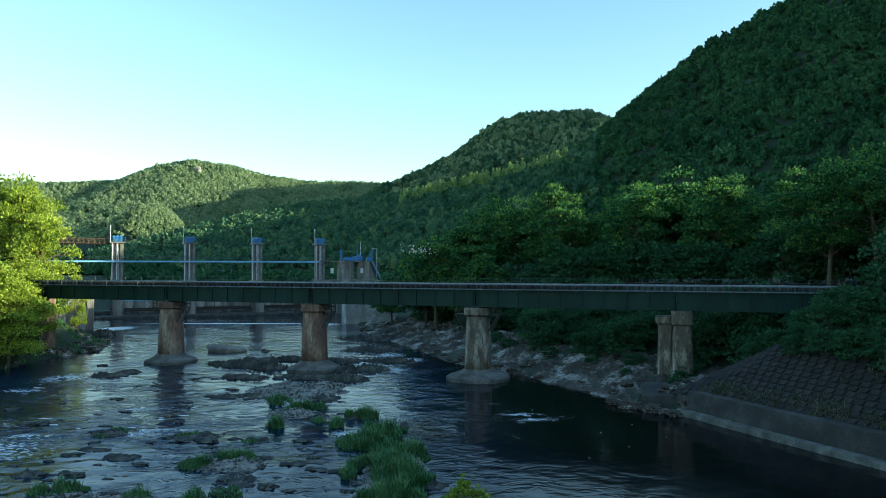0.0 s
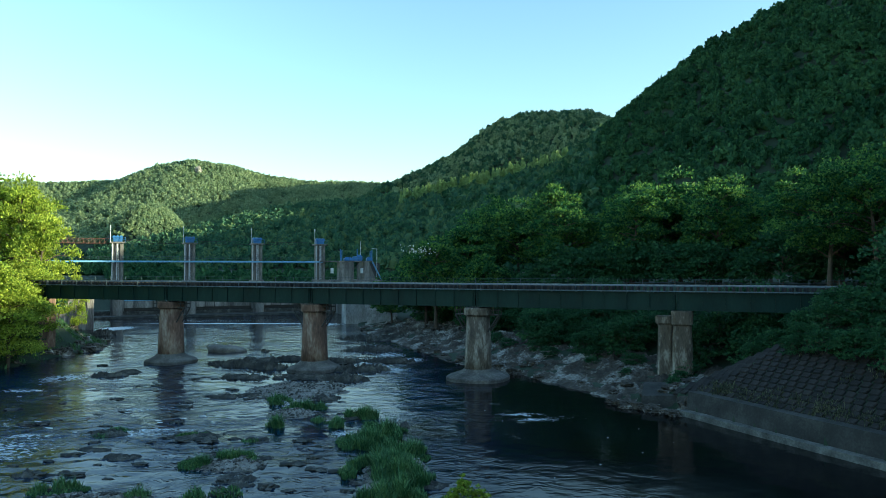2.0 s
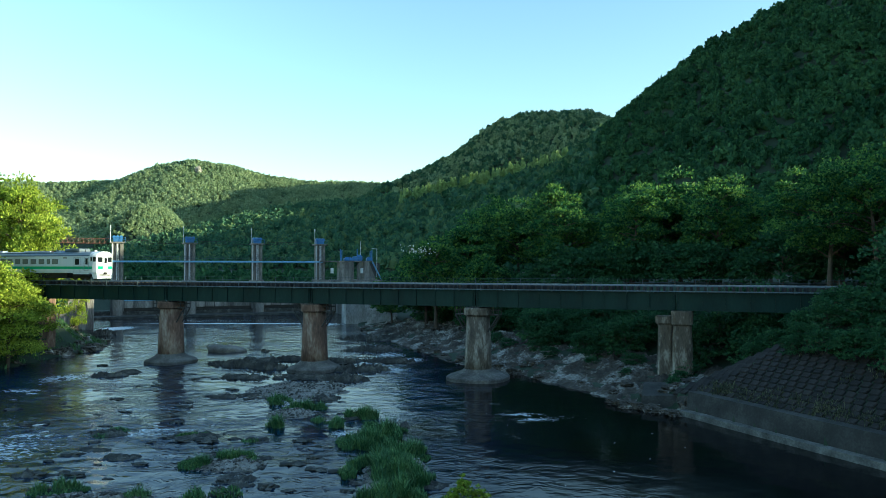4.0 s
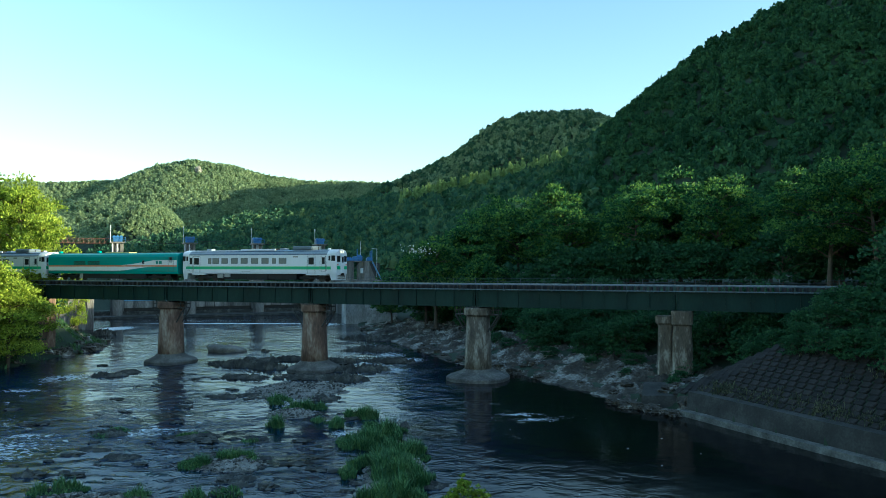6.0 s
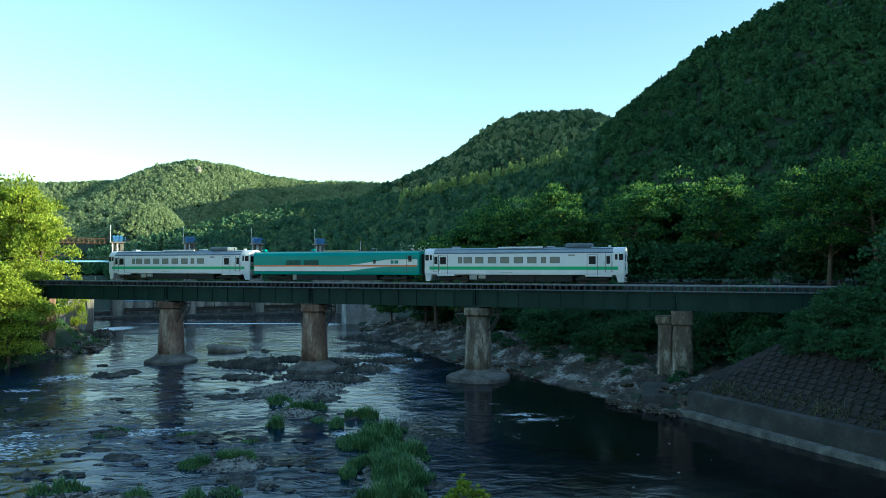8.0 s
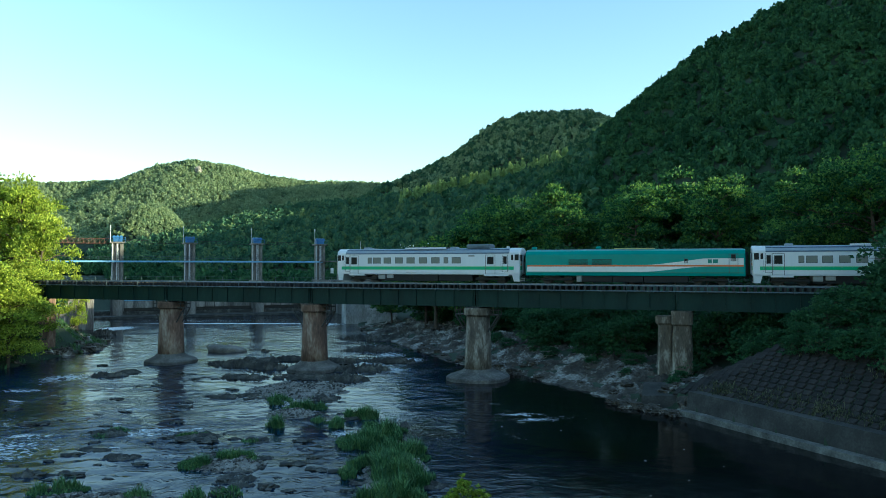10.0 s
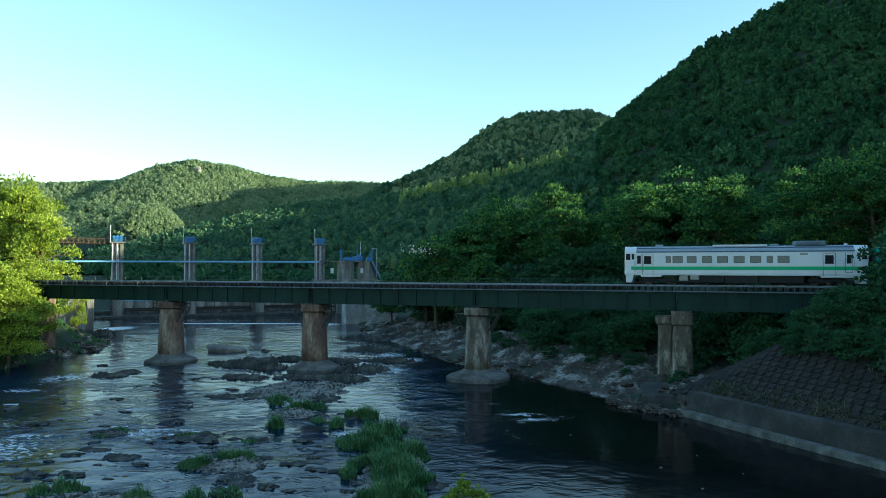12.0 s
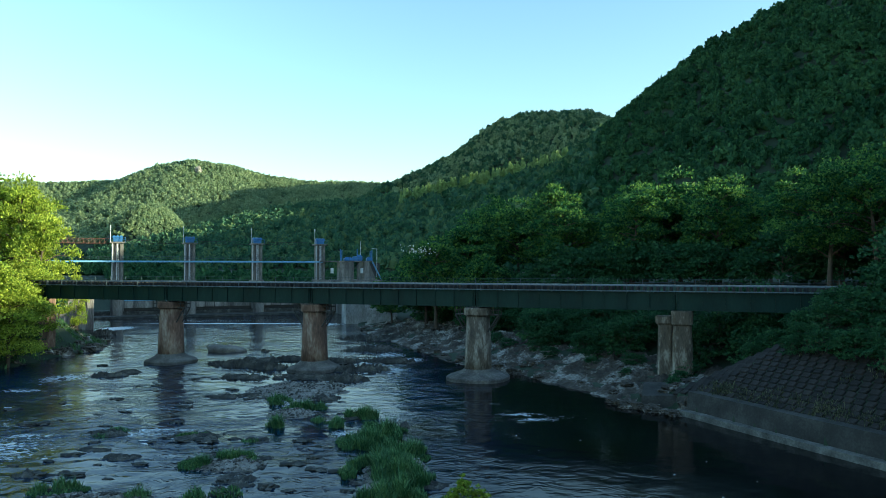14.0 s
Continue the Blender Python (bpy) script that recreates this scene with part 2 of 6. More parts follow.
KNOB = [(-368, 892, 84), (-350, 905, 84)]


def ground_z(x, y):
    x, y = np.asarray(x, float), np.asarray(y, float)
    dr = x - np.interp(y, RIGHT_Y, RIGHT_X)
    dl = np.interp(y, LEFT_Y, LEFT_X) - x
    near = np.clip((66 - y) / 8, 0, 1)
    wall = 1.78 + 0.62 * np.clip(dr - 0.6, 0, None)
    rocky = 0.16 * np.clip(dr, 0, 16) + 0.55 * np.clip(dr - 15, 0, None)
    right = near * np.where(dr > 0.2, wall, -0.8) + (1 - near) * rocky
    left = 0.22 * np.clip(dl, 0, 4) + 0.75 * np.clip(dl - 3.5, 0, None)
    h = np.where(dr > 0, np.minimum(right, 9.3), np.where(dl > 0, np.minimum(left, 9.0), -0.9))
    roll = 2.5 * np.sin(x * 0.021 + 1) * np.cos(y * 0.017) + 1.2 * np.sin(x * 0.06 + y * 0.05)
    away = np.clip(np.maximum(dr, dl) / 80 - 0.3, 0, 1)
    h = h + away * roll
    bump = 6 * np.sin(x * 0.03 + y * 0.012) * np.cos(y * 0.025) + 3 * np.sin(x * 0.09) * np.cos(y * 0.07 + 1)
    for crest, slope, soft, rough in ((BIG_HILL, 0.9, 16, 0.3), (SPUR, 0.5, 20, 0.3), (MID_HILL, 0.85, 20, 0.3), (LEFT_HILL, 0.55, 30, 0.6), (SHADE_HILL, 0.7, 40, 0.6), (SHADE_RIDGE, 0.8, 20, 0.3), (SHADE_RIDGE_EAST, 1.6, 20, 0.3),
                                      (NEAR_LEFT, 0.3, 30, 0.5), (KNOB, 1.5, 16, 0.1)):
        g = ridge(x, y, crest, slope, soft) + rough * bump * np.clip(away, 0, 1) * 0.5
        h = np.where((dr < 2) & (dl < 2) & (y < 300), h, np.maximum(h, g))
    return h


def build_ground():
    az = np.concatenate([np.linspace(-180, -36, 50)[:-1], np.linspace(-36, 36, 260), np.linspace(36, 180, 50)[1:]])
    r = np.concatenate([[0.0], np.geomspace(8, 4700, 270)])
    a, rr = np.meshgrid(np.radians(az), r)
    x, y = rr * np.sin(a), rr * np.cos(a)
    z = ground_z(x, y)
    n, m = a.shape
    v = np.stack([x, y, z], -1).reshape(-1, 3)
    i = (np.arange(n - 1)[:, None] * m + np.arange(m - 1)[None]).ravel()
    f = np.stack([i, i + 1, i + m + 1, i + m], -1)
    ob = arrays("ground", v, f, SOIL, smooth=True)
    tagged(ob, "dark earth and undergrowth of a wooded river valley", "ground", kind="structure")


build_ground()


# ---------------------------------------------------------------- the river
def water_material():
    m = bpy.data.materials.new("river_water")
    m.use_nodes = True
    n, l = m.node_tree.nodes, m.node_tree.links
    b = n["Principled BSDF"]
    b.inputs["Roughness"].default_value = 0.12
    b.inputs["IOR"].default_value = 1.333
    co = n.new("ShaderNodeTexCoord")
    foam = n.new("ShaderNodeAttribute")
    foam.attribute_name = "foam"
    mp = n.new("ShaderNodeMapping")
    mp.inputs["Scale"].default_value = (0.85, 1.3, 1)
    mp.inputs["Rotation"].default_value = (0, 0, radians(16))
    l.new(co.outputs["Object"], mp.inputs["Vector"])
    streak = n.new("ShaderNodeTexNoise")
    streak.inputs["Scale"].default_value, streak.inputs["Detail"].default_value, streak.inputs["Distortion"].default_value = 2.6, 9, 0.9
    l.new(mp.outputs[0], streak.inputs["Vector"])
    add = n.new("ShaderNodeMath")
    add.operation = "ADD"
    l.new(streak.outputs[0], add.inputs[0])
    l.new(foam.outputs["Fac"], add.inputs[1])
    ramp = n.new("ShaderNodeValToRGB")
    ramp.color_ramp.elements[0].position, ramp.color_ramp.elements[1].position = 0.84, 0.98
    ramp.color_ramp.elements[0].color, ramp.color_ramp.elements[1].color = (0, 0, 0, 1), (1, 1, 1, 1)
    l.new(add.outputs[0], ramp.inputs[0])
    depth = n.new("ShaderNodeTexNoise")
    depth.inputs["Scale"].default_value, depth.inputs["Detail"].default_value = 0.16, 5
    l.new(co.outputs["Object"], depth.inputs["Vector"])
    # blue here stands in for sky reflected by the wave faces
    bed = n.new("ShaderNodeValToRGB")
    el = bed.color_ramp.elements
    el.new(0.42)
    for e, at, c in zip(el, (0.36, 0.42, 0.7), ((0.003, 0.011, 0.015), (0.002, 0.02, 0.054), (0.002, 0.023, 0.064))):
        e.position, e.color = at, (*c, 1)
    l.new(depth.outputs[0], bed.inputs[0])
    mix = n.new("ShaderNodeMix")
    mix.data_type = "RGBA"
    l.new(ramp.outputs[0], mix.inputs["Factor"])
    lively_fac = n.new("ShaderNodeAttribute")
    lively_fac.attribute_name = "lively"
    # pool tone near black, putting the hill's dark reflection into the colour
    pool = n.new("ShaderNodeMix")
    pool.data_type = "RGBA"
    l.new(lively_fac.outputs["Fac"], pool.inputs["Factor"])
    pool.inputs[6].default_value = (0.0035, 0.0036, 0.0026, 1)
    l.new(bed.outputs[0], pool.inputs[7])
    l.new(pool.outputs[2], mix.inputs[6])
    mix.inputs[7].default_value = (0.62, 0.66, 0.68, 1)
    l.new(mix.outputs[2], b.inputs["Base Color"])
    rgh = n.new("ShaderNodeMath")
    rgh.operation = "MULTIPLY_ADD"
    l.new(ramp.outputs[0], rgh.inputs[0])
    rgh.inputs[1].default_value, rgh.inputs[2].default_value = 0.5, 0.1
    l.new(rgh.outputs[0], b.inputs["Roughness"])
    gloss = n.new("ShaderNodeMath")
    gloss.operation = "MULTIPLY_ADD"
    l.new(lively_fac.outputs["Fac"], gloss.inputs[0])
    gloss.inputs[1].default_value, gloss.inputs[2].default_value = -0.14, 0.36
    l.new(gloss.outputs[0], b.inputs["Specular IOR Level"])
    # broad waves and fine ripples, lively in some patches and calm in others
    w1 = n.new("ShaderNodeTexNoise")
    w1.inputs["Scale"].default_value, w1.inputs["Detail"].default_value, w1.inputs["Distortion"].default_value = 0.62, 3.2, 1.3
    w1.inputs["Roughness"].default_value = 0.5
    l.new(mp.outputs[0], w1.inputs["Vector"])
    calm = n.new("ShaderNodeTexNoise")
    calm.inputs["Scale"].default_value, calm.inputs["Detail"].default_value, calm.inputs["Distortion"].default_value = 0.11, 4, 1.0
    l.new(mp.outputs[0], calm.inputs["Vector"])
    patch = n.new("ShaderNodeMapRange")
    patch.inputs["From Min"].default_value, patch.inputs["From Max"].default_value = 0.42, 0.6
    patch.inputs["To Min"].default_value, patch.inputs["To Max"].default_value = 0.2, 1.0
    l.new(calm.outputs[0], patch.inputs["Value"])
    strength = n.new("ShaderNodeMath")
    strength.operation = "MULTIPLY"
    l.new(lively_fac.outputs["Fac"], strength.inputs[0])
    l.new(patch.outputs[0], strength.inputs[1])
    bp = n.new("ShaderNodeBump")
    bp.inputs["Distance"].default_value = 0.36
    l.new(strength.outputs[0], bp.inputs["Strength"])
    l.new(w1.outputs[0], bp.inputs["Height"])
    l.new(bp.outputs[0], b.inputs["Normal"])
    return m


WATER = water_material()
# white water: x, y, reach along the flow, reach across it, strength
# the broad faint upstream entries whiten the water in place of sky sheen
RAPIDS = [(6.0, 58.8, 1.0, 2.8, 0.42), (7.2, 56.8, 0.9, 2.8, 0.44), (9, 57.6, 1.2, 3.5, 0.3), (-11, 107, 9, 4, 0.34), (-4, 93, 3.5, 3, 0.42), (-29, 41, 2, 5, 0.33), (-35, 54, 6, 5, 0.28), (-22, 52, 1.0, 4, 0.33),
          (-14, 64, 3, 3, 0.3), (-40, 78, 4, 3, 0.36), (-30, 47, 5, 6, 0.3), (-52, 160, 6, 26, 0.3), (-44, 152, 1.3, 22, 0.72), (-48, 142, 14, 22, 0.26), (-62, 140, 6, 4, 0.62), (-9, 91, 3, 2.2, 0.46), (-6, 84, 2.5, 2.5, 0.44), (-20.7, 53.3, 0.6, 4.2, 0.36), (-28.7, 51.5, 0.8, 2.5, 0.34), (-40, 70, 1.2, 3, 0.34), (-34, 67.3, 0.9, 3, 0.33), (-25, 61, 0.8, 3, 0.36), (-12, 75, 1.6, 2.2, 0.36), (-42, 185, 3, 5, 0.7), (-22, 128, 10, 6, 0.3), (-40, 112, 26, 17, 0.27), (-7, 98, 5, 3, 0.36),
          (-62, 140, 8, 5, 0.34), (-25, 150, 6, 6, 0.5), (-7, 52, 1.5, 1.5, 0.42), (-16, 46, 2, 3, 0.22), (-40, 110, 16, 12, 0.13), (-28, 66, 14, 9, 0.12)]


# choppy stretches: x, y, reach along the flow, reach across it, strength
CHOPPY = [(-3.5, 74, 17, 4.5, 0.55), (-28, 49, 8, 12, 0.5), (-40, 76, 10, 8, 0.4), (-18, 60, 5, 7, 0.3), (-8, 100, 9, 4, 0.3)]


def build_water():
    az = np.radians(np.linspace(-36, 36, 340))
    y = np.geomspace(33, 215, 420)
    a, yy = np.meshgrid(az, y)
    xx = yy * np.tan(a)
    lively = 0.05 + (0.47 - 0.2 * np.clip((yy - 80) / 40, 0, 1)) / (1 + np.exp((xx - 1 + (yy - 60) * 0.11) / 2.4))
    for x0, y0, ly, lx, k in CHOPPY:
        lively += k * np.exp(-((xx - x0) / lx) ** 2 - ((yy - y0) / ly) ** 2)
    foam = np.zeros_like(xx)
    for x0, y0, ly, lx, k in RAPIDS:
        foam = np.maximum(foam, k * np.exp(-((xx - x0) / lx) ** 2 - ((yy - y0) / ly) ** 2))
    z = np.zeros_like(xx)
    for k, (ax, ay, ph, am) in enumerate([(1.1, 2.3, 0.2, 0.016), (-1.7, 3.1, 1.0, 0.014), (2.9, 4.3, 2.0, 0.009), (0.4, 1.35, 3.0, 0.022), (-0.7, 0.9, 4.0, 0.02)]):
        warp = 0.9 * np.sin(xx * 0.31 + k) + 0.9 * np.sin(yy * 0.27 + 2 * k) + 0.5 * np.sin(xx * 0.83 - yy * 0.61)
        z += am * np.sin(ax * xx + ay * yy + ph + 1.6 * warp)
    z *= 0.08 + 0.5 * lively
    z += foam * 0.1 * np.abs(np.sin(xx * 2.1 + np.sin(yy * 1.7) * 1.5) * np.sin(yy * 2.6 + xx))
    v = np.stack([xx, yy, z], -1).reshape(-1, 3)
    n, m = xx.shape
    i = (np.arange(n - 1)[:, None] * m + np.arange(m - 1)[None]).ravel()
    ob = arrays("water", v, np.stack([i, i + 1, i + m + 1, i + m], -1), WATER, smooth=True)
    foam += 0.2 * np.clip(lively - 0.4, 0, 0.6)
    at = ob.data.attributes.new("foam", "FLOAT", "POINT")
    at.data.foreach_set("value", foam.ravel().astype(np.float32))
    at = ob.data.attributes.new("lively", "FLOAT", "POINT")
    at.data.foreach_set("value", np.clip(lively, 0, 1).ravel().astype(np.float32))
    tagged(ob, "dark rippling river water with pale sky reflections and white rapids", "river", kind="structure")


build_water()


def on_river(px, py):
    """The place on the water that lies in this direction from the eye."""
    y = EYE_Z * FOCAL / (py - 472)
    return (px - 784) * y / FOCAL, y


# ---------------------------------------------------------------- railway bridge
# bridge space: x along the track, y away from the eye, z up from the water; origin at the second pier
VANISH = 2850.0
THETA = math.atan((784 + VANISH) / FOCAL)
REACH = 20.8 / (1 / (831 + VANISH) - 1 / (1203 + VANISH))


def near_side(s):
    """The point of the train's near side that lies s metres from where the line would cross the eye's own plane."""
    return Vector((REACH * math.cos(THETA) / FOCAL - s * math.sin(THETA), s * math.cos(THETA), 0))


TURN = -(90 - math.degrees(THETA))
AWAY = Vector((math.cos(THETA), math.sin(THETA), 0))
S0 = REACH / (546 + VANISH)
BRIDGE = Matrix.Translation(near_side(S0) + AWAY * 1.45) @ pose(0, 0, 0, 0, 0, TURN)
RAIL_Z, DECK_TOP, GIRDER_LOW = 10.05, 9.4, 7.62
PIERS = [S0 - REACH / (x + VANISH) for x in (290, 546, 839, 1195)]
ENDS = (PIERS[0] - 21.8, PIERS[3] + 19.4)


def build_pier(at, label, walks, paint, reach=2.8):
    p = empty("bridge_pier", BRIDGE @ pose(at, 0, 0), label, "bridge pier", "piers of the railway bridge")
    part("foundation", stack(bmesh.new(), [stadium(reach, reach + 0.2, -1.2), stadium(reach, reach + 0.2, 0.3), stadium(reach - 0.1, reach + 0.1, 0.4), stadium(reach * 0.78, reach * 0.82, 0.62), stadium(1.72, 1.9, 0.9), stadium(1.42, 1.62, 1.15)]),
         BASE_CONC, p, "worn grey concrete foundation", smooth=False)
    part("shaft", stack(bmesh.new(), [stadium(1.36, 1.55, 1.05, 24), stadium(1.32, 1.5, 2.4, 24), stadium(1.16, 1.35, 6.7, 24)]), paint, p, smooth=True)
    part("cap", stack(bmesh.new(), [stadium(1.2, 1.4, 6.6, 24), stadium(1.42, 1.62, 6.78, 24), stadium(1.42, 1.62, 7.4, 24), stadium(1.34, 1.55, 7.5, 24)]), paint, p)
    for s in (-1, 1):
        part("bearing", box(bmesh.new(), -0.45, 0.45, s * 0.9 - 0.25, s * 0.9 + 0.25, 7.48, 7.64), IRON, p)
    for s in walks:
        x0, x1 = s * 1.2, s * 2.35
        w = part("inspection_platform", box(bmesh.new(), *sorted((x0, x1)), -0.5, 0.5, 6.77, 6.81), IRON, p, "dark iron inspection platform with rails")
        for y in (-0.55, 0.55):
            part("strut", rod(bmesh.new(), (s * 1.2, y, 5.0), (x1, y, 6.75), 0.085), IRON, w)
            part("beam", rod(bmesh.new(), (x0, y, 6.75), (x1, y, 6.75), 0.06), IRON, w)
            for x in (x1, s * 1.8):
                part("post", rod(bmesh.new(), (x, y, 6.7), (x, y, 7.75), 0.05), IRON, w)
            for z in (7.25, 7.75):
                part("rail", rod(bmesh.new(), (x0, y, z), (x1, y, z), 0.045), IRON, w)
        for z in (7.25, 7.75):
            part("rail", rod(bmesh.new(), (x1, -0.55, z), (x1, 0.55, z), 0.045), IRON, w)


def build_bridge():
    build_pier(PIERS[0], "brown-streaked concrete bridge pier standing in the river", (-1, 1), PIER_CONC)
    build_pier(PIERS[1], "brown-streaked concrete bridge pier on a rock ledge", (-1, 1), PIER_CONC)
    build_pier(PIERS[2], "weathered grey concrete bridge pier with flared round foundation", (-1, 1), PIER_GREY, 3.2)
    # the pier by the wall: an old lower shaft beside a newer taller one
    p = empty("bridge_pier", BRIDGE @ pose(PIERS[3], 0, 0), "paired grey concrete bridge pier, one shaft taller", "bridge pier", "piers of the railway bridge")
    part("shaft", stack(bmesh.new(), [stadium(1.05, 1.2, 0.6, 16, 4), stadium(1.0, 1.15, 2.2, 16, 4), stadium(0.85, 1.0, 6.3, 16, 4)]), PIER_GREY, p).location = (0.55, -0.4, 0)
    part("cap", stack(bmesh.new(), [stadium(0.88, 1.05, 6.2, 16, 4), stadium(1.0, 1.2, 6.35, 16, 4), stadium(1.0, 1.2, 7.5, 16, 4), stadium(0.94, 1.12, 7.58, 16, 4)]), PIER_GREY, p).location = (0.55, -0.4, 0)
    part("shaft", stack(bmesh.new(), [stadium(0.85, 1.2, 0.6, 16, 4), stadium(0.83, 1.2, 3.0, 16, 4), stadium(0.75, 1.1, 6.3, 16, 4)]), PIER_GREY, p, "older lower shaft").location = (-0.95, 0.4, 0)
    part("cap", stack(bmesh.new(), [stadium(0.78, 1.15, 6.2, 16, 4), stadium(0.95, 1.3, 6.4, 16, 4), stadium(0.95, 1.3, 6.95, 16, 4), stadium(0.88, 1.2, 7.02, 16, 4)]), PIER_GREY, p, "chipped lower cap").location = (-1.0, 0.4, 0)
    part("foundation", stack(bmesh.new(), [stadium(3.3, 3.3, -1.0, 20, 6), stadium(3.2, 3.2, 0.5, 20, 6), stadium(2.6, 2.5, 0.8, 20, 6)]), BASE_CONC, p).location = (-0.9, -0.3, 0)

    br = empty("railway_bridge", BRIDGE, "dark green steel plate girder railway bridge with single track", "bridge")
    stiff = None
    spans = [ENDS[0], *PIERS, ENDS[1]]
    for a, b in zip(spans, spans[1:]):
        for y in (-0.95, 0.95):
            bm = bmesh.new()
            box(bm, a + 0.06, b - 0.06, y - 0.012, y + 0.012, GIRDER_LOW + 0.03, DECK_TOP - 0.03)
            g = part("girder_web", bm, GIRDER, br)
            bm = bmesh.new()
            box(bm, a + 0.06, b - 0.06, y - 0.17, y + 0.17, GIRDER_LOW, GIRDER_LOW + 0.032)
            part("lower_flange", bm, GIRDER, g)
            bm = bmesh.new()
            box(bm, a + 0.06, b - 0.06, y - 0.19, y + 0.19, DECK_TOP - 0.032, DECK_TOP)
            part("upper_flange", bm, EDGE_SKY_SHEEN if y < 0 else GIRDER, g)
            for i in range(10):
                if stiff is None:
                    o = part("stiffener", box(bmesh.new(), -0.012, 0.012, -0.14, 0.14, GIRDER_LOW + 0.034, DECK_TOP - 0.034), GIRDER, g)
                    stiff = o.data
                else:
                    o = new("stiffener", stiff)
                    o.parent = g
                o.location = (a + 0.25 + (b - a - 0.5) * i / 9, y, 0)
        for i in range(7):
            x = a + 0.4 + (b - a - 0.8) * i / 6
            bm = rod(bmesh.new(), (x, -0.93, GIRDER_LOW + 0.15), (x, 0.93, DECK_TOP - 0.2), 0.05)
            part("cross_brace", rod(bm, (x, -0.93, DECK_TOP - 0.2), (x, 0.93, GIRDER_LOW + 0.15), 0.05), GIRDER, br)
    # walkway ledge along the near side and its short posts
    a, b = ENDS
    bm = bmesh.new()
    box(bm, a, b, -1.62, -1.5, DECK_TOP + 0.02, DECK_TOP + 0.1)
    part("edge_beam", bm, EDGE_SKY_SHEEN, br, "edge beam paled by painted sky light")
    near_post = rod(box(bmesh.new(), -0.03, 0.03, -1.6, -0.95, DECK_TOP - 0.08, DECK_TOP + 0.015), (0, -1.56, DECK_TOP - 0.12), (0, -1.56, DECK_TOP + 0.75), 0.022, n=5)
    far_post = rod(box(bmesh.new(), -0.03, 0.03, 0.95, 1.8, DECK_TOP - 0.06, DECK_TOP + 0.01), (0, 1.75, DECK_TOP - 0.05), (0, 1.75, RAIL_Z + 0.5), 0.035, n=5)
    for name, bm, start, step in (("edge_post", near_post, 0.8, 2.45), ("railing_post", far_post, 0.5, 2.5)):
        first = part(name, bm, HAND_IRON, br)
        first.location = (a + start, 0, 0)
        for x in np.arange(a + start + step, b, step):
            o = new(name, first.data)
            o.parent, o.location = br, (float(x), 0, 0)
    bm = bmesh.new()
    for z in (RAIL_Z + 0.48, RAIL_Z + 0.15):
        rod(bm, (a, 1.75, z), (b, 1.75, z), 0.014, n=5)
    part("railing_wires", bm, HAND_IRON, br)
    for y in (-0.56, 0.56):
        bm = bmesh.new()
        prism(bm, [(y - 0.065, RAIL_Z - 0.15), (y + 0.065, RAIL_Z - 0.15), (y + 0.065, RAIL_Z - 0.135), (y + 0.012, RAIL_Z - 0.12), (y + 0.012, RAIL_Z - 0.04), (y + 0.034, RAIL_Z - 0.03),
                   (y + 0.034, RAIL_Z), (y - 0.034, RAIL_Z), (y - 0.034, RAIL_Z - 0.03), (y - 0.012, RAIL_Z - 0.04), (y - 0.012, RAIL_Z - 0.12), (y - 0.065, RAIL_Z - 0.135)], a - 40, b + 40)
        part("rail", bm, RAIL, br, "worn bright steel rail")
    bm = bmesh.new()
    box(bm, a, b, -1.2, -1.1, RAIL_Z - 0.15, RAIL_Z - 0.07)
    part("guard_timber", bm, EDGE_SKY_SHEEN, br, "guard timber along the sleeper ends, paled by painted sky light")
    me = None
    x = a + 0.2
    while x < b:
        if me is None:
            s = part("sleeper", box(bmesh.new(), -0.1, 0.1, -1.25, 1.25, DECK_TOP + 0.004, RAIL_Z - 0.152, 0.01), TIMBER, br)
            me = s.data
        else:
            s = new("sleeper", me)
            s.parent = br
        s.location = (x, 0, 0)
        x += 0.62
    # abutments
    for i, x in enumerate(ENDS):
        p = empty("bridge_abutment", BRIDGE @ pose(x, 0, 0), "stained concrete bridge abutment set in the bank", "abutment")
        s = -1 if i == 0 else 1
        lo, hi = sorted((s * -0.9, s * 6.0))
        part("bearing_seat", box(bmesh.new(), lo, hi, -2.1, 2.1, -1.0, GIRDER_LOW - 0.01, 0.08), PIER_CONC, p)
        lo, hi = sorted((s * 0.35, s * 6.0))
        part("ballast_wall", box(bmesh.new(), lo, hi, -2.1, 2.1, GIRDER_LOW, RAIL_Z - 0.3, 0.05), PIER_CONC, p)


build_bridge()


# ---------------------------------------------------------------- barrage upstream
DAM_A, DAM_B = Vector((-77.1, 174, 0)), Vector((-32.4, 193, 0))
DAM_STEP = (DAM_B - DAM_A) / 3
DAM_TURN = math.degrees(math.atan2(DAM_STEP.y, DAM_STEP.x))
SPAN = DAM_STEP.length


def dam_place(x, y=0.0, z=0.0):
    return Matrix.Translation(DAM_A) @ pose(0, 0, 0, 0, 0, DAM_TURN) @ pose(x, y, z)


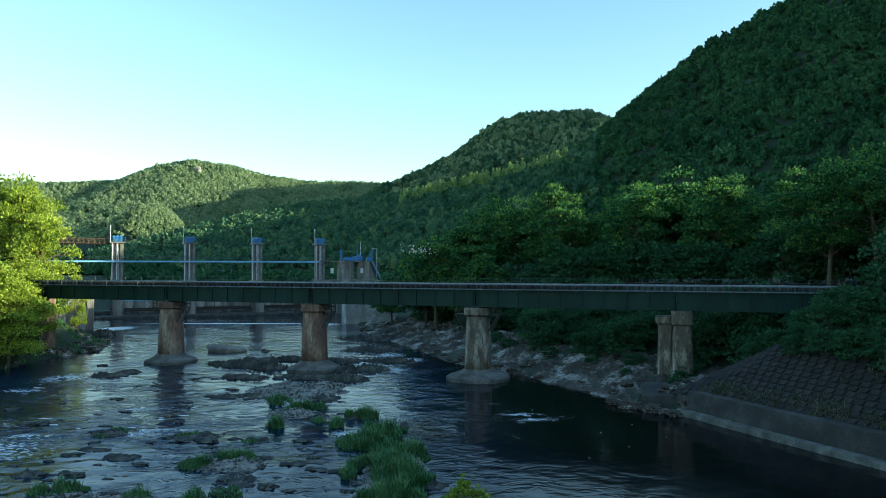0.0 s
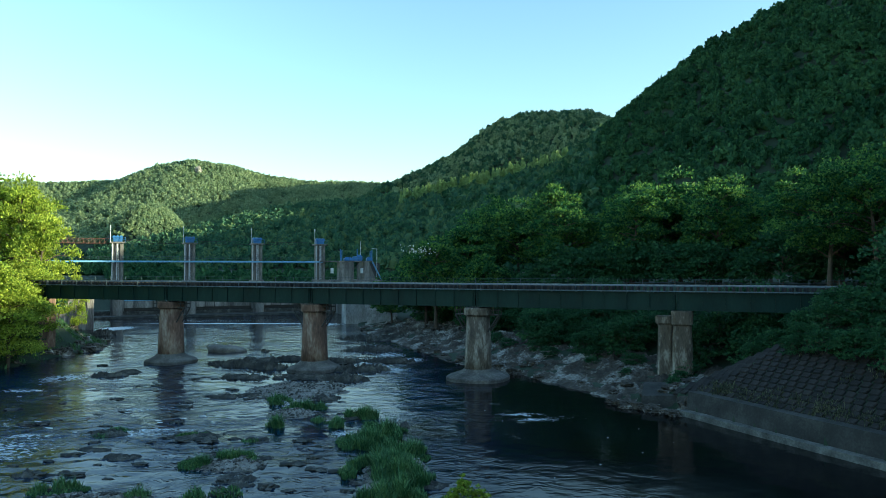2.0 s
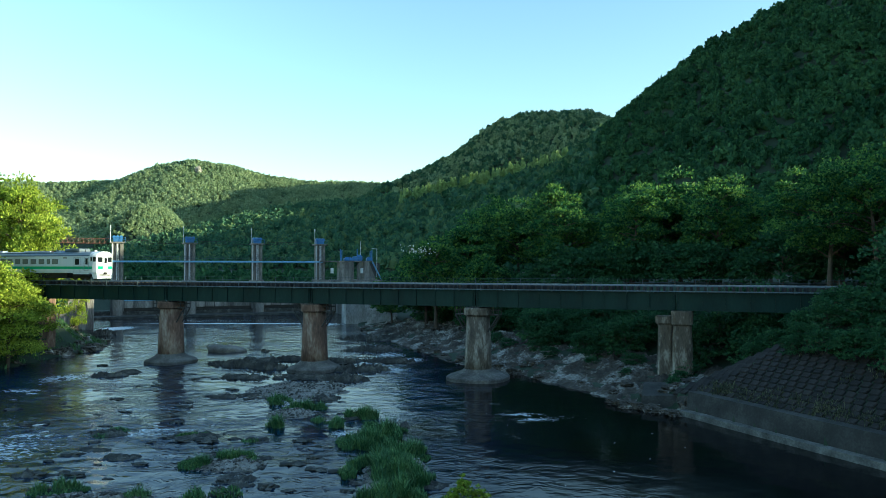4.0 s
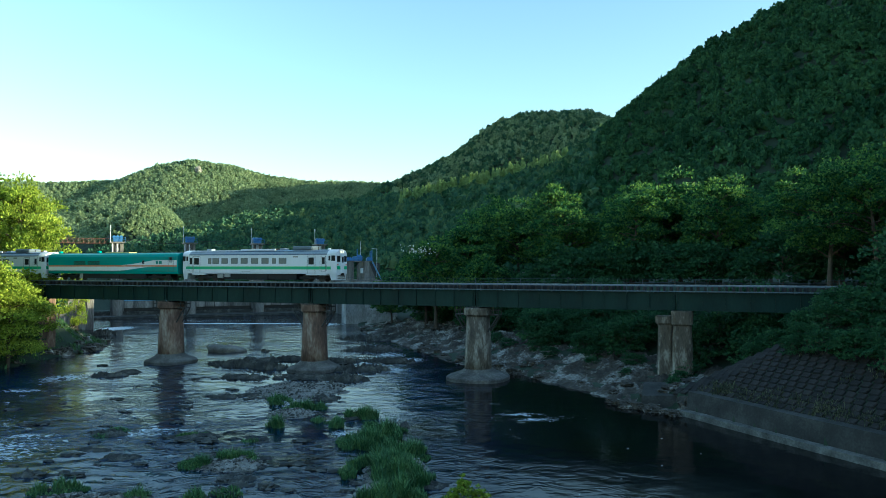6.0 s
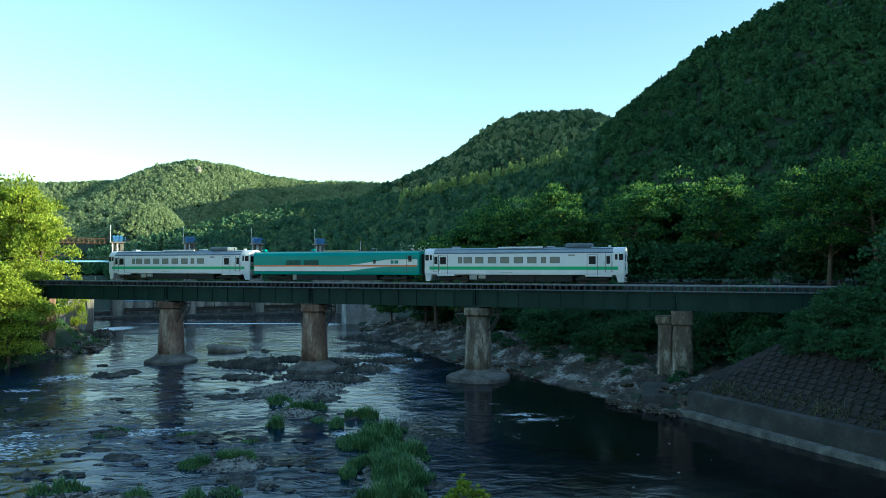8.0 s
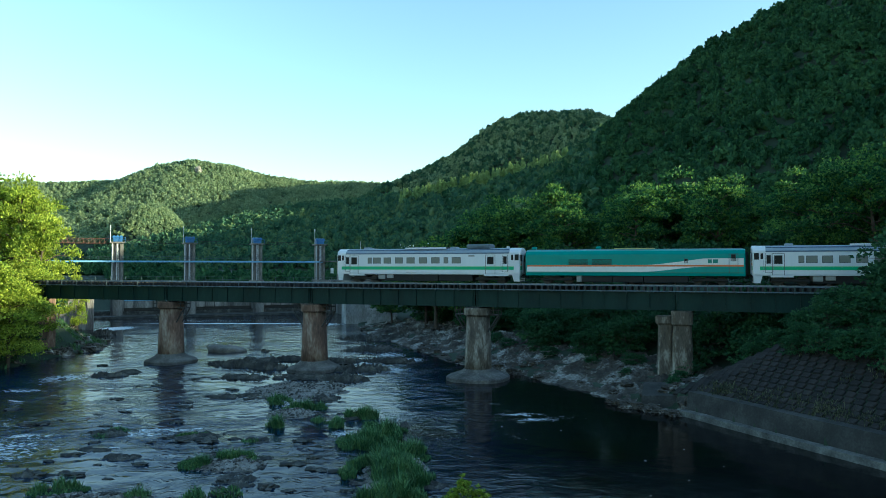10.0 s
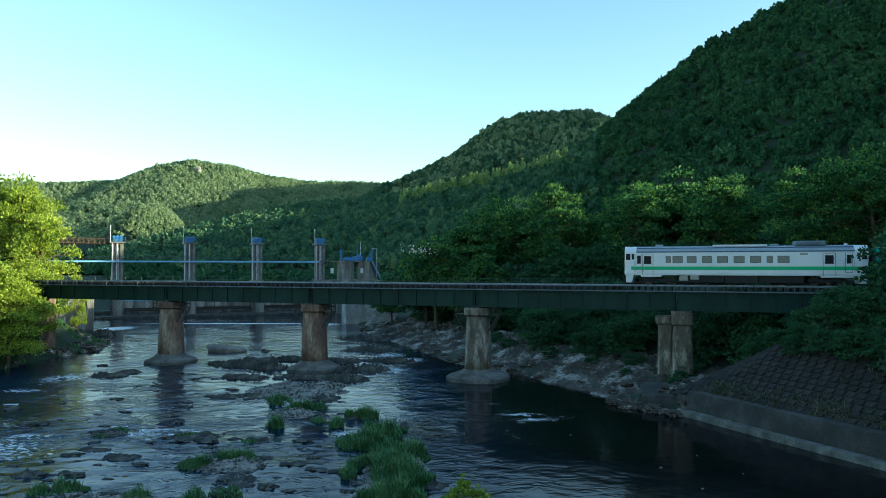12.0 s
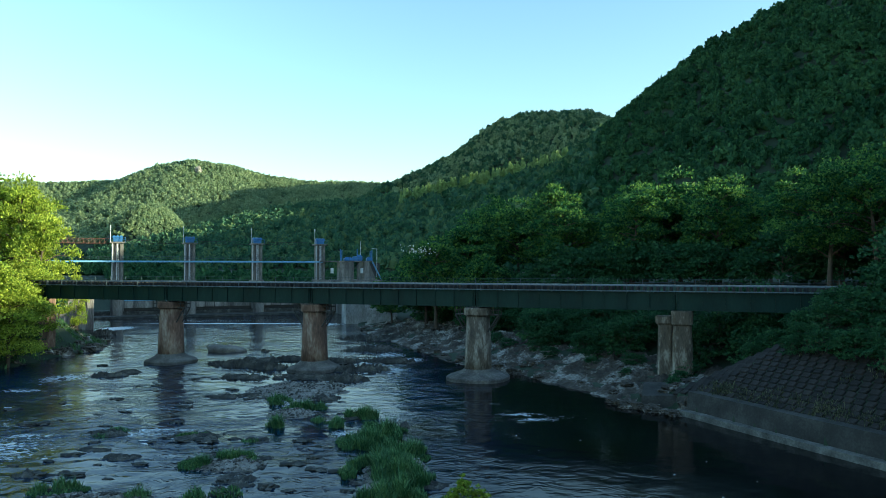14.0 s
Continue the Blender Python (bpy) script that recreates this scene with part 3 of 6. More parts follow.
def build_dam():
    first = None
    for i in range(4):
        m = dam_place(SPAN * i)
        if first:
            t = copy_thing(first, m)
            continue
        first = t = empty("gate_tower", m, "tall grey concrete gate tower topped by a blue hoist", "gate tower", "gate towers of the barrage")
        part("pier", stack(bmesh.new(), [stadium(1.5, 4.5, -1, 20, 4), stadium(1.45, 4.4, 8.4, 20, 4)]), DAM_CONC, t)
        for s in (-1, 1):
            part("column", box(bmesh.new(), s * 0.9 - 0.4, s * 0.9 + 0.4, -0.6, 0.6, 8.3, 17.4, 0.05), DAM_CONC, t)
        part("web_wall", box(bmesh.new(), -0.52, 0.52, -0.25, 0.25, 8.3, 17.3), DAM_CONC, t)
        part("platform", box(bmesh.new(), -1.7, 1.7, -1.3, 1.3, 17.3, 17.65, 0.04), DAM_CONC, t)
        h = part("hoist", box(bmesh.new(), -1.0, 1.0, -0.8, 0.8, 17.65, 18.7, 0.15), DAM_BLUE, t, "blue gate hoist housing")
        bm = bmesh.new()
        for x in (-0.75, 0, 0.75):
            rod(bm, (x, -0.9, 18.75), (x, 0.9, 18.75), 0.42, n=10)
        part("drums", bm, DAM_BLUE, h)
        bm = bmesh.new()
        for x in np.linspace(-1.65, 1.65, 5):
            rod(bm, (x, -1.25, 17.6), (x, -1.25, 18.7), 0.03, n=4)
        rod(bm, (-1.65, -1.25, 18.7), (1.65, -1.25, 18.7), 0.035, n=4)
        rod(bm, (-1.65, -1.25, 18.2), (1.65, -1.25, 18.2), 0.03, n=4)
        part("railing", bm, DAM_BLUE, t)
        bm = bmesh.new()
        rod(bm, (-1.55, -1.0, 17.6), (-1.55, -1.0, 21.6), 0.09, 0.06)
        box(bm, -1.68, -1.42, -1.1, -0.9, 20.9, 21.5)
        part("light_mast", bm, WHITE_PAINT, t, "pale lamp mast")
        bm = bmesh.new()
        for y in (-0.75,):
            for x in (-0.25, 0.25):
                rod(bm, (x, y, 8.3), (x, y, 17.4), 0.035, n=4)
            for k in range(22):
                rod(bm, (-0.25, y, 8.6 + k * 0.4), (0.25, y, 8.6 + k * 0.4), 0.02, n=4)
        part("ladder", bm, WHITE_PAINT, t)
        for x in (-1.15, -0.1):
            part("pipe", rod(bmesh.new(), (x, -0.95, 3.0), (x, -0.95, 17.2), 0.11), WHITE_PAINT, t, "white vertical pipe")
    # pipe bridge and service walkway along the towers
    pipe = empty("pipe_bridge", dam_place(0), "long pale blue girder between the gate towers", "pipe bridge")
    bm = bmesh.new()
    box(bm, -24, SPAN * 3 + 0.5, -1.9, -1.55, 12.8, 13.2, 0.03)
    part("girder", bm, PIPE_BLUE, pipe)
    bm = bmesh.new()
    for z in (13.75, 14.2):
        rod(bm, (-24, -1.7, z), (SPAN * 3, -1.7, z), 0.03, n=4)
    part("rails", bm, HAND_IRON, pipe)
    bm = bmesh.new()
    for x in np.arange(-24, SPAN * 3, 2.0):
        rod(bm, (x, -1.7, 13.2), (x, -1.7, 14.2), 0.03, n=4)
    part("posts", bm, HAND_IRON, pipe)
    for k, (a, b) in enumerate([(-26, -1.8)] + [(SPAN * i + 1.8, SPAN * (i + 1) - 1.8) for i in range(3)]):
        w = empty("service_walkway", dam_place(0), "rust-red lattice service walkway high between towers" if k == 0 else "thin dark service walkway between gate towers", "walkway", "service walkways")
        bm = bmesh.new()
        for y in (-0.5, 0.5):
            for z in (17.3, 18.4) if k == 0 else (17.4, 18.0):
                rod(bm, (a, y, z), (b, y, z), 0.05 if k == 0 else 0.025, n=4)
        part("chords", bm, TRUSS_RED if k == 0 else IRON, w)
        bm = bmesh.new()
        for x in np.arange(a, b, 1.1):
            for y in (-0.5, 0.5):
                rod(bm, (x, y, 17.3), (x, y, 18.4 if k == 0 else 18.0), 0.035 if k == 0 else 0.015, n=4)
                if k == 0:
                    rod(bm, (x, y, 17.3), (x + 1.0, y, 18.4), 0.03, n=4)
        part("lattice", bm, TRUSS_RED if k == 0 else IRON, w)
        if k == 0:
            part("deck", box(bmesh.new(), a, b, -0.5, 0.5, 17.2, 17.28), TRUSS_RED, w)
    # gates, sill and apron
    for i in range(3):
        g = empty("sluice_gate", dam_place(SPAN * i), "dark steel sluice gate closed between towers", "sluice gate", "gates")
        part("skin_plate", box(bmesh.new(), 1.5, SPAN - 1.5, -0.2, 0.2, 1.3, 7.6), IRON, g)
        for k in range(6):
            w = (SPAN - 3) / 6
            part("gate_panel", box(bmesh.new(), 1.5 + w * k + 0.08, 1.5 + w * (k + 1) - 0.08, -0.8, -0.705, 1.95, 3.55, 0.02), DAM_CONC, g, "pale stained lower panel")
        bm = bmesh.new()
        for z in (3.0, 4.6, 6.2):
            box(bm, 1.5, SPAN - 1.5, -0.7, -0.2, z, z + 0.3)
        part("beams", bm, IRON, g)
        part("seal_beam", box(bmesh.new(), 1.5, SPAN - 1.5, -0.95, -0.71, 3.6, 4.1, 0.02), PIPE_BLUE, g, "pale blue steel beam")
    sill = empty("weir_sill", dam_place(0), "wet concrete weir sill with painted-in step shadow and falling water", "weir")
    # the wet-rock dark also paints the step's shadow into the crest
    part("crest", box(bmesh.new(), -12, SPAN * 3 + 3, -3, 3, -1, 1.3, 0.1), WET_ROCK, sill)
    part("overflow", box(bmesh.new(), -11.9, SPAN * 3 + 2.8, -2.9, -0.3, 1.304, 1.34), WATER, sill, "thin smooth sheet of overflowing water")
    part("apron", box(bmesh.new(), -12, SPAN * 3 + 1, -9, -3, -1, 0.45, 0.1), WET_ROCK, sill, "wet concrete apron")
    # retaining wall that ends the barrage at the other bank
    w = empty("retaining_wall", pose(-70.0, 137, 0, 0, 0, 24), "stained grey concrete retaining wall at the river bank", "retaining wall", kind="structure")
    for x0, x1, top in ((-9.0, -4.6, 8.6), (-4.56, -0.6, 8.2), (-0.56, 3.2, 7.8)):
        part("wall_panel", stack(bmesh.new(), [[(x0, -0.5, -1), (x1, -0.5, -1), (x1, 1, -1), (x0, 1, -1)], [(x0, 0.1, top), (x1, 0.1, top), (x1, 1, top), (x0, 1, top)]]), DAM_CONC, w)
    part("buttress", box(bmesh.new(), 3.3, 4.5, -0.9, 1.2, -1, 7.4, 0.06), DAM_CONC, w, "pale square end buttress")
    # training walls at the rocky end of the barrage
    w = empty("training_wall", pose(-17.9, 152, 0, 0, 0, 20), "pale grey concrete training wall beside the weir", "training wall", kind="structure")
    part("wall_panel", stack(bmesh.new(), [[(-2.2, -0.5, -1), (2.2, -0.5, -1), (2.2, 4, -1), (-2.2, 4, -1)], [(-2.2, 0, 4.6), (2.2, 0, 4.4), (2.2, 4, 4.4), (-2.2, 4, 4.6)]]), WALL_PALE, w)
    w = empty("masonry_slope", pose(-12.4, 146, 0, 0, 0, 8), "sloping revetment of pale concrete blocks", "revetment", kind="structure")
    block = None
    for j in range(8):
        for i in range(7):
            if block is None:
                block = o = part("block", box(bmesh.new(), -0.42, 0.42, -0.35, 0.6, -0.3, 0.29, 0.04), WALL_PALE, w)
            else:
                o = new("block", block.data)
                o.parent = w
            o.location = (-2.6 + i * 0.87 + 0.43 * (j % 2), j * 0.34, 0.3 + j * 0.6)
    # intake works at the bank
    w = empty("intake_house", dam_place(SPAN * 3 + 9), "concrete intake works with blue machinery on top", "intake works")
    part("wall", box(bmesh.new(), -6, 8, -3, 8, -1, 8.2, 0.1), DAM_CONC, w)
    part("gate_block", box(bmesh.new(), -4.2, -0.3, -2, 0.6, 8.2, 13.0, 0.06), DAM_CONC, w)
    part("gate_block", stack(bmesh.new(), [[(2.6, -2, 8.2), (5.8, -2, 8.2), (5.8, 0.6, 8.2), (2.6, 0.6, 8.2)], [(2.6, -2, 13.0), (3.9, -2, 13.0), (3.9, 0.6, 13.0), (2.6, 0.6, 13.0)]]), DAM_CONC, w)
    part("column", box(bmesh.new(), 0.9, 1.4, -1.4, -0.6, 8.2, 13.0, 0.04), DAM_CONC, w)
    part("deck", box(bmesh.new(), -9.4, 5.0, -2.3, 0.9, 13.004, 13.3, 0.03), DAM_CONC, w)
    part("control_hut", stack(bmesh.new(), [[(3.0, 1.4, 8.2), (8.0, 1.4, 8.2), (8.0, 5, 8.2), (3.0, 5, 8.2)], [(3.0, 1.4, 13.0), (8.0, 1.4, 12.8), (8.0, 5, 12.8), (3.0, 5, 13.0)]]), IRON, w, "dark clad control hut")
    stair = part("stair", rod(rod(bmesh.new(), (4.6, -2.6, 13.3), (7.2, -2.6, 8.4), 0.11, n=5), (4.6, -2.0, 13.3), (7.2, -2.0, 8.4), 0.11, n=5), PIPE_BLUE, w, "pale blue steel stair")
    step = None
    for k in range(18):
        q = k / 17
        x, z = 4.6 + 2.6 * q, 13.25 - 4.9 * q
        if step is None:
            step = part("tread", box(bmesh.new(), -0.14, 0.14, -2.6, -2.0, -0.02, 0.02), IRON, stair)
            o = step
        else:
            o = new("tread", step.data)
            o.parent = stair
        o.location = (x, 0, z)
    bm = bmesh.new()
    for x in np.linspace(-9.2, 4.8, 12):
        rod(bm, (x, -2.2, 13.3), (x, -2.2, 14.3), 0.03, n=4)
    rod(bm, (-9.2, -2.2, 14.3), (4.8, -2.2, 14.3), 0.03, n=4)
    part("railing", bm, HAND_IRON, w)
    for x, wide, tall in ((-1.6, 1.1, 0.75), (0.3, 0.8, 0.9), (1.5, 0.75, 1.35), (4.3, 0.8, 0.8)):
        hoist = part("hoist", box(bmesh.new(), x - wide, x + wide, -1.5, -0.2, 13.305, 13.3 + tall, 0.12), DAM_BLUE, w, "blue gate hoist")
        part("drum", rod(bmesh.new(), (x - wide * 0.7, -0.85, 13.3 + tall), (x + wide * 0.7, -0.85, 13.3 + tall), 0.3, n=12), DAM_BLUE, hoist)
    for x, top in ((-3.7, 16.4), (-3.3, 16.2), (0.9, 16.5), (4.5, 16.0), (5.0, 16.2)):
        part("gate_spindle", rod(bmesh.new(), (x, -1.0, 13.3), (x, -1.0, top), 0.13, n=8), DAM_BLUE, w, "blue upright screw housing")
    part("lamp_pole", rod(bmesh.new(), (1.9, -0.6, 13.3), (1.9, -0.6, 18.6), 0.08, 0.06), WHITE_PAINT, w)
    part("lamp_pole", rod(rod(bmesh.new(), (6.2, -1.6, 8.2), (6.2, -1.6, 16.5), 0.09, 0.07), (6.2, -1.6, 16.5), (4.7, -1.9, 16.6), 0.07), WHITE_PAINT, w)
    for x in (-6.2, 1.9):
        part("meter_box", box(bmesh.new(), x - 0.35, x + 0.35, -2.25, -1.8, 10.0, 11.4, 0.04), WHITE_PAINT, w, "small white equipment cabinet")
    t = new("bank_wall", None)
    t.matrix_basis = dam_place(SPAN * 3 + 2)
    tagged(t, "pale concrete retaining wall below the barrage", "retaining wall")
    part("wall_face", prism(bmesh.new(), [(-38, -1), (-38, 2.2), (-2, 6.5), (2, 6.5), (2, -1)], 0.5, 2.2), DAM_CONC, t)

    b = new("bank_wall", None)
    b.matrix_basis = pose(-62.5, 116, 0, 0, 0, math.degrees(math.atan2(54, -20)))
    tagged(b, "weathered pale concrete wall along the river bank", "retaining wall")
    for k in range(6):
        part("wall_panel", box(bmesh.new(), k * 9.6, k * 9.6 + 9.56, -0.5, 0.5, -1, 5.4 + 0.25 * k, 0.06), DAM_CONC, b)


build_dam()


# ---------------------------------------------------------------- trees and plants
def limb(bm, pts, radii, n=6):
    rings = []
    for i, p in enumerate(pts):
        d = (Vector(pts[min(i + 1, len(pts) - 1)]) - Vector(pts[max(i - 1, 0)])).normalized()
        q = d.to_track_quat("Z", "Y")
        rings.append([tuple(Vector(p) + q @ Vector((radii[i] * math.cos(2 * math.pi * k / n), radii[i] * math.sin(2 * math.pi * k / n), 0))) for k in range(n)])
    stack(bm, rings)


def make_tree(seed, height, spread, mat, count, leaf, low=0.25, label="", name="tree"):
    """A broadleaf tree of unit-free metres: tapered trunk, limbs, and a crown of leaf sprays in clumps with gaps."""
    gen = np.random.default_rng(seed)
    t = empty(name, pose(0, 0, 0), label or "leafy green deciduous tree on the river bank", "tree", "trees of the valley")
    bm = bmesh.new()
    lean = gen.normal(0, 0.04, 2)
    trunk = [(lean[0] * height * k, lean[1] * height * k, height * k * 0.86 - 0.5) for k in (0, 0.25, 0.5, 0.75, 1)]
    limb(bm, trunk, [height * 0.022, height * 0.017, height * 0.012, height * 0.007, height * 0.002], 7)
    tips = []
    for k in range(26):
        h = low + (0.95 - low) * (k + 0.5) / 26
        at = np.array([lean[0] * height * h, lean[1] * height * h, height * h * 0.84])
        a = k * 2.4 + gen.normal(0, 0.4)
        span = spread * (math.sin(math.pi * min(1, (h - low + 0.12) / (1.12 - low)) ** 0.8) ** 0.6) * gen.uniform(0.75, 1.12)
        tip = at + np.array([math.cos(a) * span, math.sin(a) * span, span * gen.uniform(0.05, 0.5)])
        mid = (at + tip) / 2 + np.array([0, 0, span * 0.1])
        limb(bm, [at, mid, tip], [height * 0.007, height * 0.004, 0.015], 4)
        tips += [(tip, 1.0), (mid * 0.4 + tip * 0.6 + gen.normal(0, span * 0.12, 3), 0.9)]
        tips.append((mid + gen.normal(0, span * 0.2, 3), 0.85))
    tips.append((np.array([lean[0] * height, lean[1] * height, height * 0.93]), 0.9))
    part("trunk", bm, BARK, t)
    cs, outs = [], []
    per = count // len(tips)
    mid_axis = np.array([0, 0, height * 0.5])
    for p, k in tips:
        r = spread * 0.30 * k * gen.uniform(0.8, 1.25)
        d = gen.normal(0, 1, (per, 3))
        d /= np.linalg.norm(d, axis=1, keepdims=True)
        d[:, 2] = np.where(d[:, 2] < -0.25, -0.4 * d[:, 2], d[:, 2])
        c = p + d * r * gen.uniform(0.55, 1.1, (per, 1)) * np.array([1.15, 1.15, 0.75])
        cs.append(c)
        outs.append(d * 0.8 + (c - mid_axis) / (np.linalg.norm(c - mid_axis, axis=1, keepdims=True) + 1e-6) * 0.5)
    c, o = np.concatenate(cs), np.concatenate(outs)
    v, f = leaves(c, leaf * gen.uniform(0.6, 1.35, len(c)), o, gen)
    arrays("crown", v, f, mat, t)
    return t


def put(tree, x, y, scale=1.0, turn=0.0, tall=1.0, z=None, label=""):
    zz = float(ground_z(x, y)) if z is None else z
    c = copy_thing(tree, pose(x, y, zz - 0.2, 0, 0, turn))
    c.scale = (scale, scale, scale * tall)
    if label:
        tagged(c, label)
    return c


TREES = [make_tree(11, 15, 5.2, LEAF, 7600, 0.45), make_tree(12, 17, 5.8, LEAF, 8000, 0.45), make_tree(13, 14, 5.6, LEAF, 7600, 0.44), make_tree(14, 18, 5.0, LEAF, 7700, 0.44)]
NEAR_TREE = make_tree(15, 15, 5.2, LEAF, 14000, 0.28)
BRIGHT = [make_tree(21, 14, 5.4, LEAF_SUNNED, 13000, 0.29, 0.12, "sunlit bright green tree leaning over the river"), make_tree(22, 12, 4.6, LEAF_SUNNED, 12000, 0.28, 0.1, "sunlit yellow-green tree at the bridge end")]
WILLOW = make_tree(41, 1.9, 0.55, LEAF_SUNNED, 1300, 0.13, 0.02, "small willow bush in sun-bright leaf colour sprouting from the river", "willow_bush")
# far-hill leaf reused: shade under the bridge put into its darker green
SHRUB = make_tree(31, 5, 3.0, LEAF_FAR, 1900, 0.35, 0.05, "dense shrub on the bank, its green darkened for shade", "shrub")


def build_woods():
    gen = np.random.default_rng(5)
    # belt of tall trees along the far bank beyond the bridge
    spots = [(-9, 141, 0.8), (-3, 128, 1.05), (3, 137, 1.15), (8, 122, 1.0), (14, 130, 1.12), (18, 116, 1.0), (24, 122, 1.12), (28, 108, 1.0), (34, 114, 1.15), (38, 101, 1.05),
             (44, 106, 1.1), (47, 94, 1.05), (52, 98, 1.1), (54, 86, 1.0), (58, 92, 1.1), (62, 82, 1.05), (-12, 152, 0.75), (-4, 150, 1.1), (10, 146, 1.2), (22, 140, 1.2), (36, 130, 1.25),
             (48, 122, 1.3), (58, 112, 1.15), (66, 102, 1.0), (72, 92, 0.9), (64, 124, 1.15), (76, 112, 1.0), (84, 100, 0.9), (52, 140, 1.35), (40, 150, 1.3), (26, 158, 1.25), (12, 164, 1.2),
             (68, 142, 1.15), (84, 128, 1.0), (56, 160, 1.2), (94, 114, 0.95)]
    for i, (x, y, s) in enumerate(spots):
        put(TREES[i % 4], x + gen.normal(0, 0.8), y + gen.normal(0, 0.8), s * gen.uniform(0.78, 0.95), gen.uniform(0, 360), gen.uniform(0.9, 1.05))
    for k, (x, y, s) in enumerate([(37.5, 116, 1.22), (20, 126, 1.02), (33, 119, 1.2), (46, 113, 0.95), (4, 131, 1.2), (-1.2, 121, 0.95), (5, 116, 0.85)]):
        put(TREES[k % 4], x, y, s, 70 * k, label="tall green tree whose crown catches the evening sun")
    # understory at their feet
    for i in range(46):
        t = i / 45
        x, y = -12 + 74 * t + gen.normal(0, 1.5), 138 - 62 * t + gen.normal(0, 2)
        if x > -5 or y < 128:
            put(SHRUB, x, y, gen.uniform(0.8, 1.5), gen.uniform(0, 360))
    for i in range(70):
        y = gen.uniform(68, 118)
        x = float(np.interp(y, RIGHT_Y, RIGHT_X)) + gen.uniform(10.5, 22)
        put(SHRUB, x, y, gen.uniform(0.5, 0.95), gen.uniform(0, 360))
    for y, off, size in [(68, 7.5, 0.3), (70, 9.5, 0.42), (73, 6.0, 0.25), (76, 9.0, 0.4), (79, 7.0, 0.3), (82, 9.5, 0.4), (86, 8.0, 0.35), (90, 9.5, 0.4), (95, 8.5, 0.35), (64.5, 4.0, 0.28), (66, 5.5, 0.3), (100, 9.0, 0.4)]:
        put(SHRUB, float(np.interp(y, RIGHT_Y, RIGHT_X)) + off, y, size, 40 * y, 0.8)
    # unseen woods added along the bank towards the eye to shade the embankment
    for x, y, s in [(48, 40, 1.1), (44, 32, 1.0), (52, 30, 1.2), (48, 20, 1.1), (58, 44, 1.2), (57, 20, 1.2), (52, 8, 1.1), (62, 32, 1.3), (60, 6, 1.2), (55, -4, 1.1)]:
        put(TREES[int(x + y) % 4], x, y, s, gen.uniform(0, 360), label="dark shaded tree hanging over the embankment")
    # trees on the near bank beside the wall
    for x, y, s in [(41.5, 52, 0.6), (38, 50, 0.62), (34, 46, 0.4), (44, 74, 1.0), (49, 79, 1.1), (41.5, 79, 0.95), (40, 54, 0.7), (54, 70, 1.05), (39, 46, 0.62)]:
        put(NEAR_TREE, x, y, s, gen.uniform(0, 360), label="dark shaded tree hanging over the embankment")
    for x, y, s in [(31, 55, 0.6), (31.5, 50.5, 0.65), (31.5, 46, 0.7), (29.8, 57.5, 0.42), (33.5, 43, 0.8), (34.8, 57, 0.6), (33.2, 53, 0.8), (36, 47, 1.1), (33.5, 49, 1.0), (37, 57, 1.0), (28.5, 52.5, 0.4), (27, 60.5, 0.36), (28.5, 59, 0.42), (26, 62, 0.34), (30, 61, 0.4), (29.2, 56, 0.5), (27.5, 57, 0.36), (32, 60, 0.5), (33, 50.5, 0.95), (34.5, 54.5, 1.0), (30.6, 48.5, 0.62), (32.5, 45.2, 0.75), (31, 53.2, 0.6), (30.5, 46, 0.5), (31.5, 44.3, 0.55), (30, 50.3, 0.45), (27.8, 54, 0.42), (28.8, 51.4, 0.48), (29.4, 49, 0.5), (29.8, 47, 0.5), (26.6, 56.2, 0.34)]:
        put(SHRUB, x, y, s, gen.uniform(0, 360))
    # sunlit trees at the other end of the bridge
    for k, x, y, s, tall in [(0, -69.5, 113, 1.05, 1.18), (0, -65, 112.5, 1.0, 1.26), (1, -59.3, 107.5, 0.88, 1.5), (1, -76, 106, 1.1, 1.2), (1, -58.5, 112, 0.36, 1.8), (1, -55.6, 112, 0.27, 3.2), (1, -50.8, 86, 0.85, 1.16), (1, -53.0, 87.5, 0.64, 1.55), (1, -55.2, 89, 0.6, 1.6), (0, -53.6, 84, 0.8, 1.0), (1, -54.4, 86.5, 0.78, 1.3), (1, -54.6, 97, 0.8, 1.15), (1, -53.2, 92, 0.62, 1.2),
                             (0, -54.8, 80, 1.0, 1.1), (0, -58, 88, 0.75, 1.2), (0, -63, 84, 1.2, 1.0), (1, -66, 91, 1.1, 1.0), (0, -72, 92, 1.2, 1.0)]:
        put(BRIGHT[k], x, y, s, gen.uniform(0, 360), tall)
    for x, y, s in [(-53, 86, 0.6), (-54, 91, 0.7), (-58, 107, 0.9), (-62, 114, 1.0), (-56, 101, 0.7), (-66, 124, 1.0), (-70, 122, 1.2), (-54, 95, 0.6), (-55, 98, 0.6), (-52.5, 79, 0.5), (-53, 83, 0.6)]:
        put(SHRUB, x, y, s, gen.uniform(0, 360))
    for t, (x, y) in zip((*TREES, NEAR_TREE, *BRIGHT, SHRUB, WILLOW), [(80, 150), (92, 138), (100, 126), (70, 157), (47, 87), (-78, 82), (-80, 96), (-64, 88), (0.2, 35.6)]):
        t.location = (x, y, float(ground_z(x, y)) - 0.2)


build_woods()


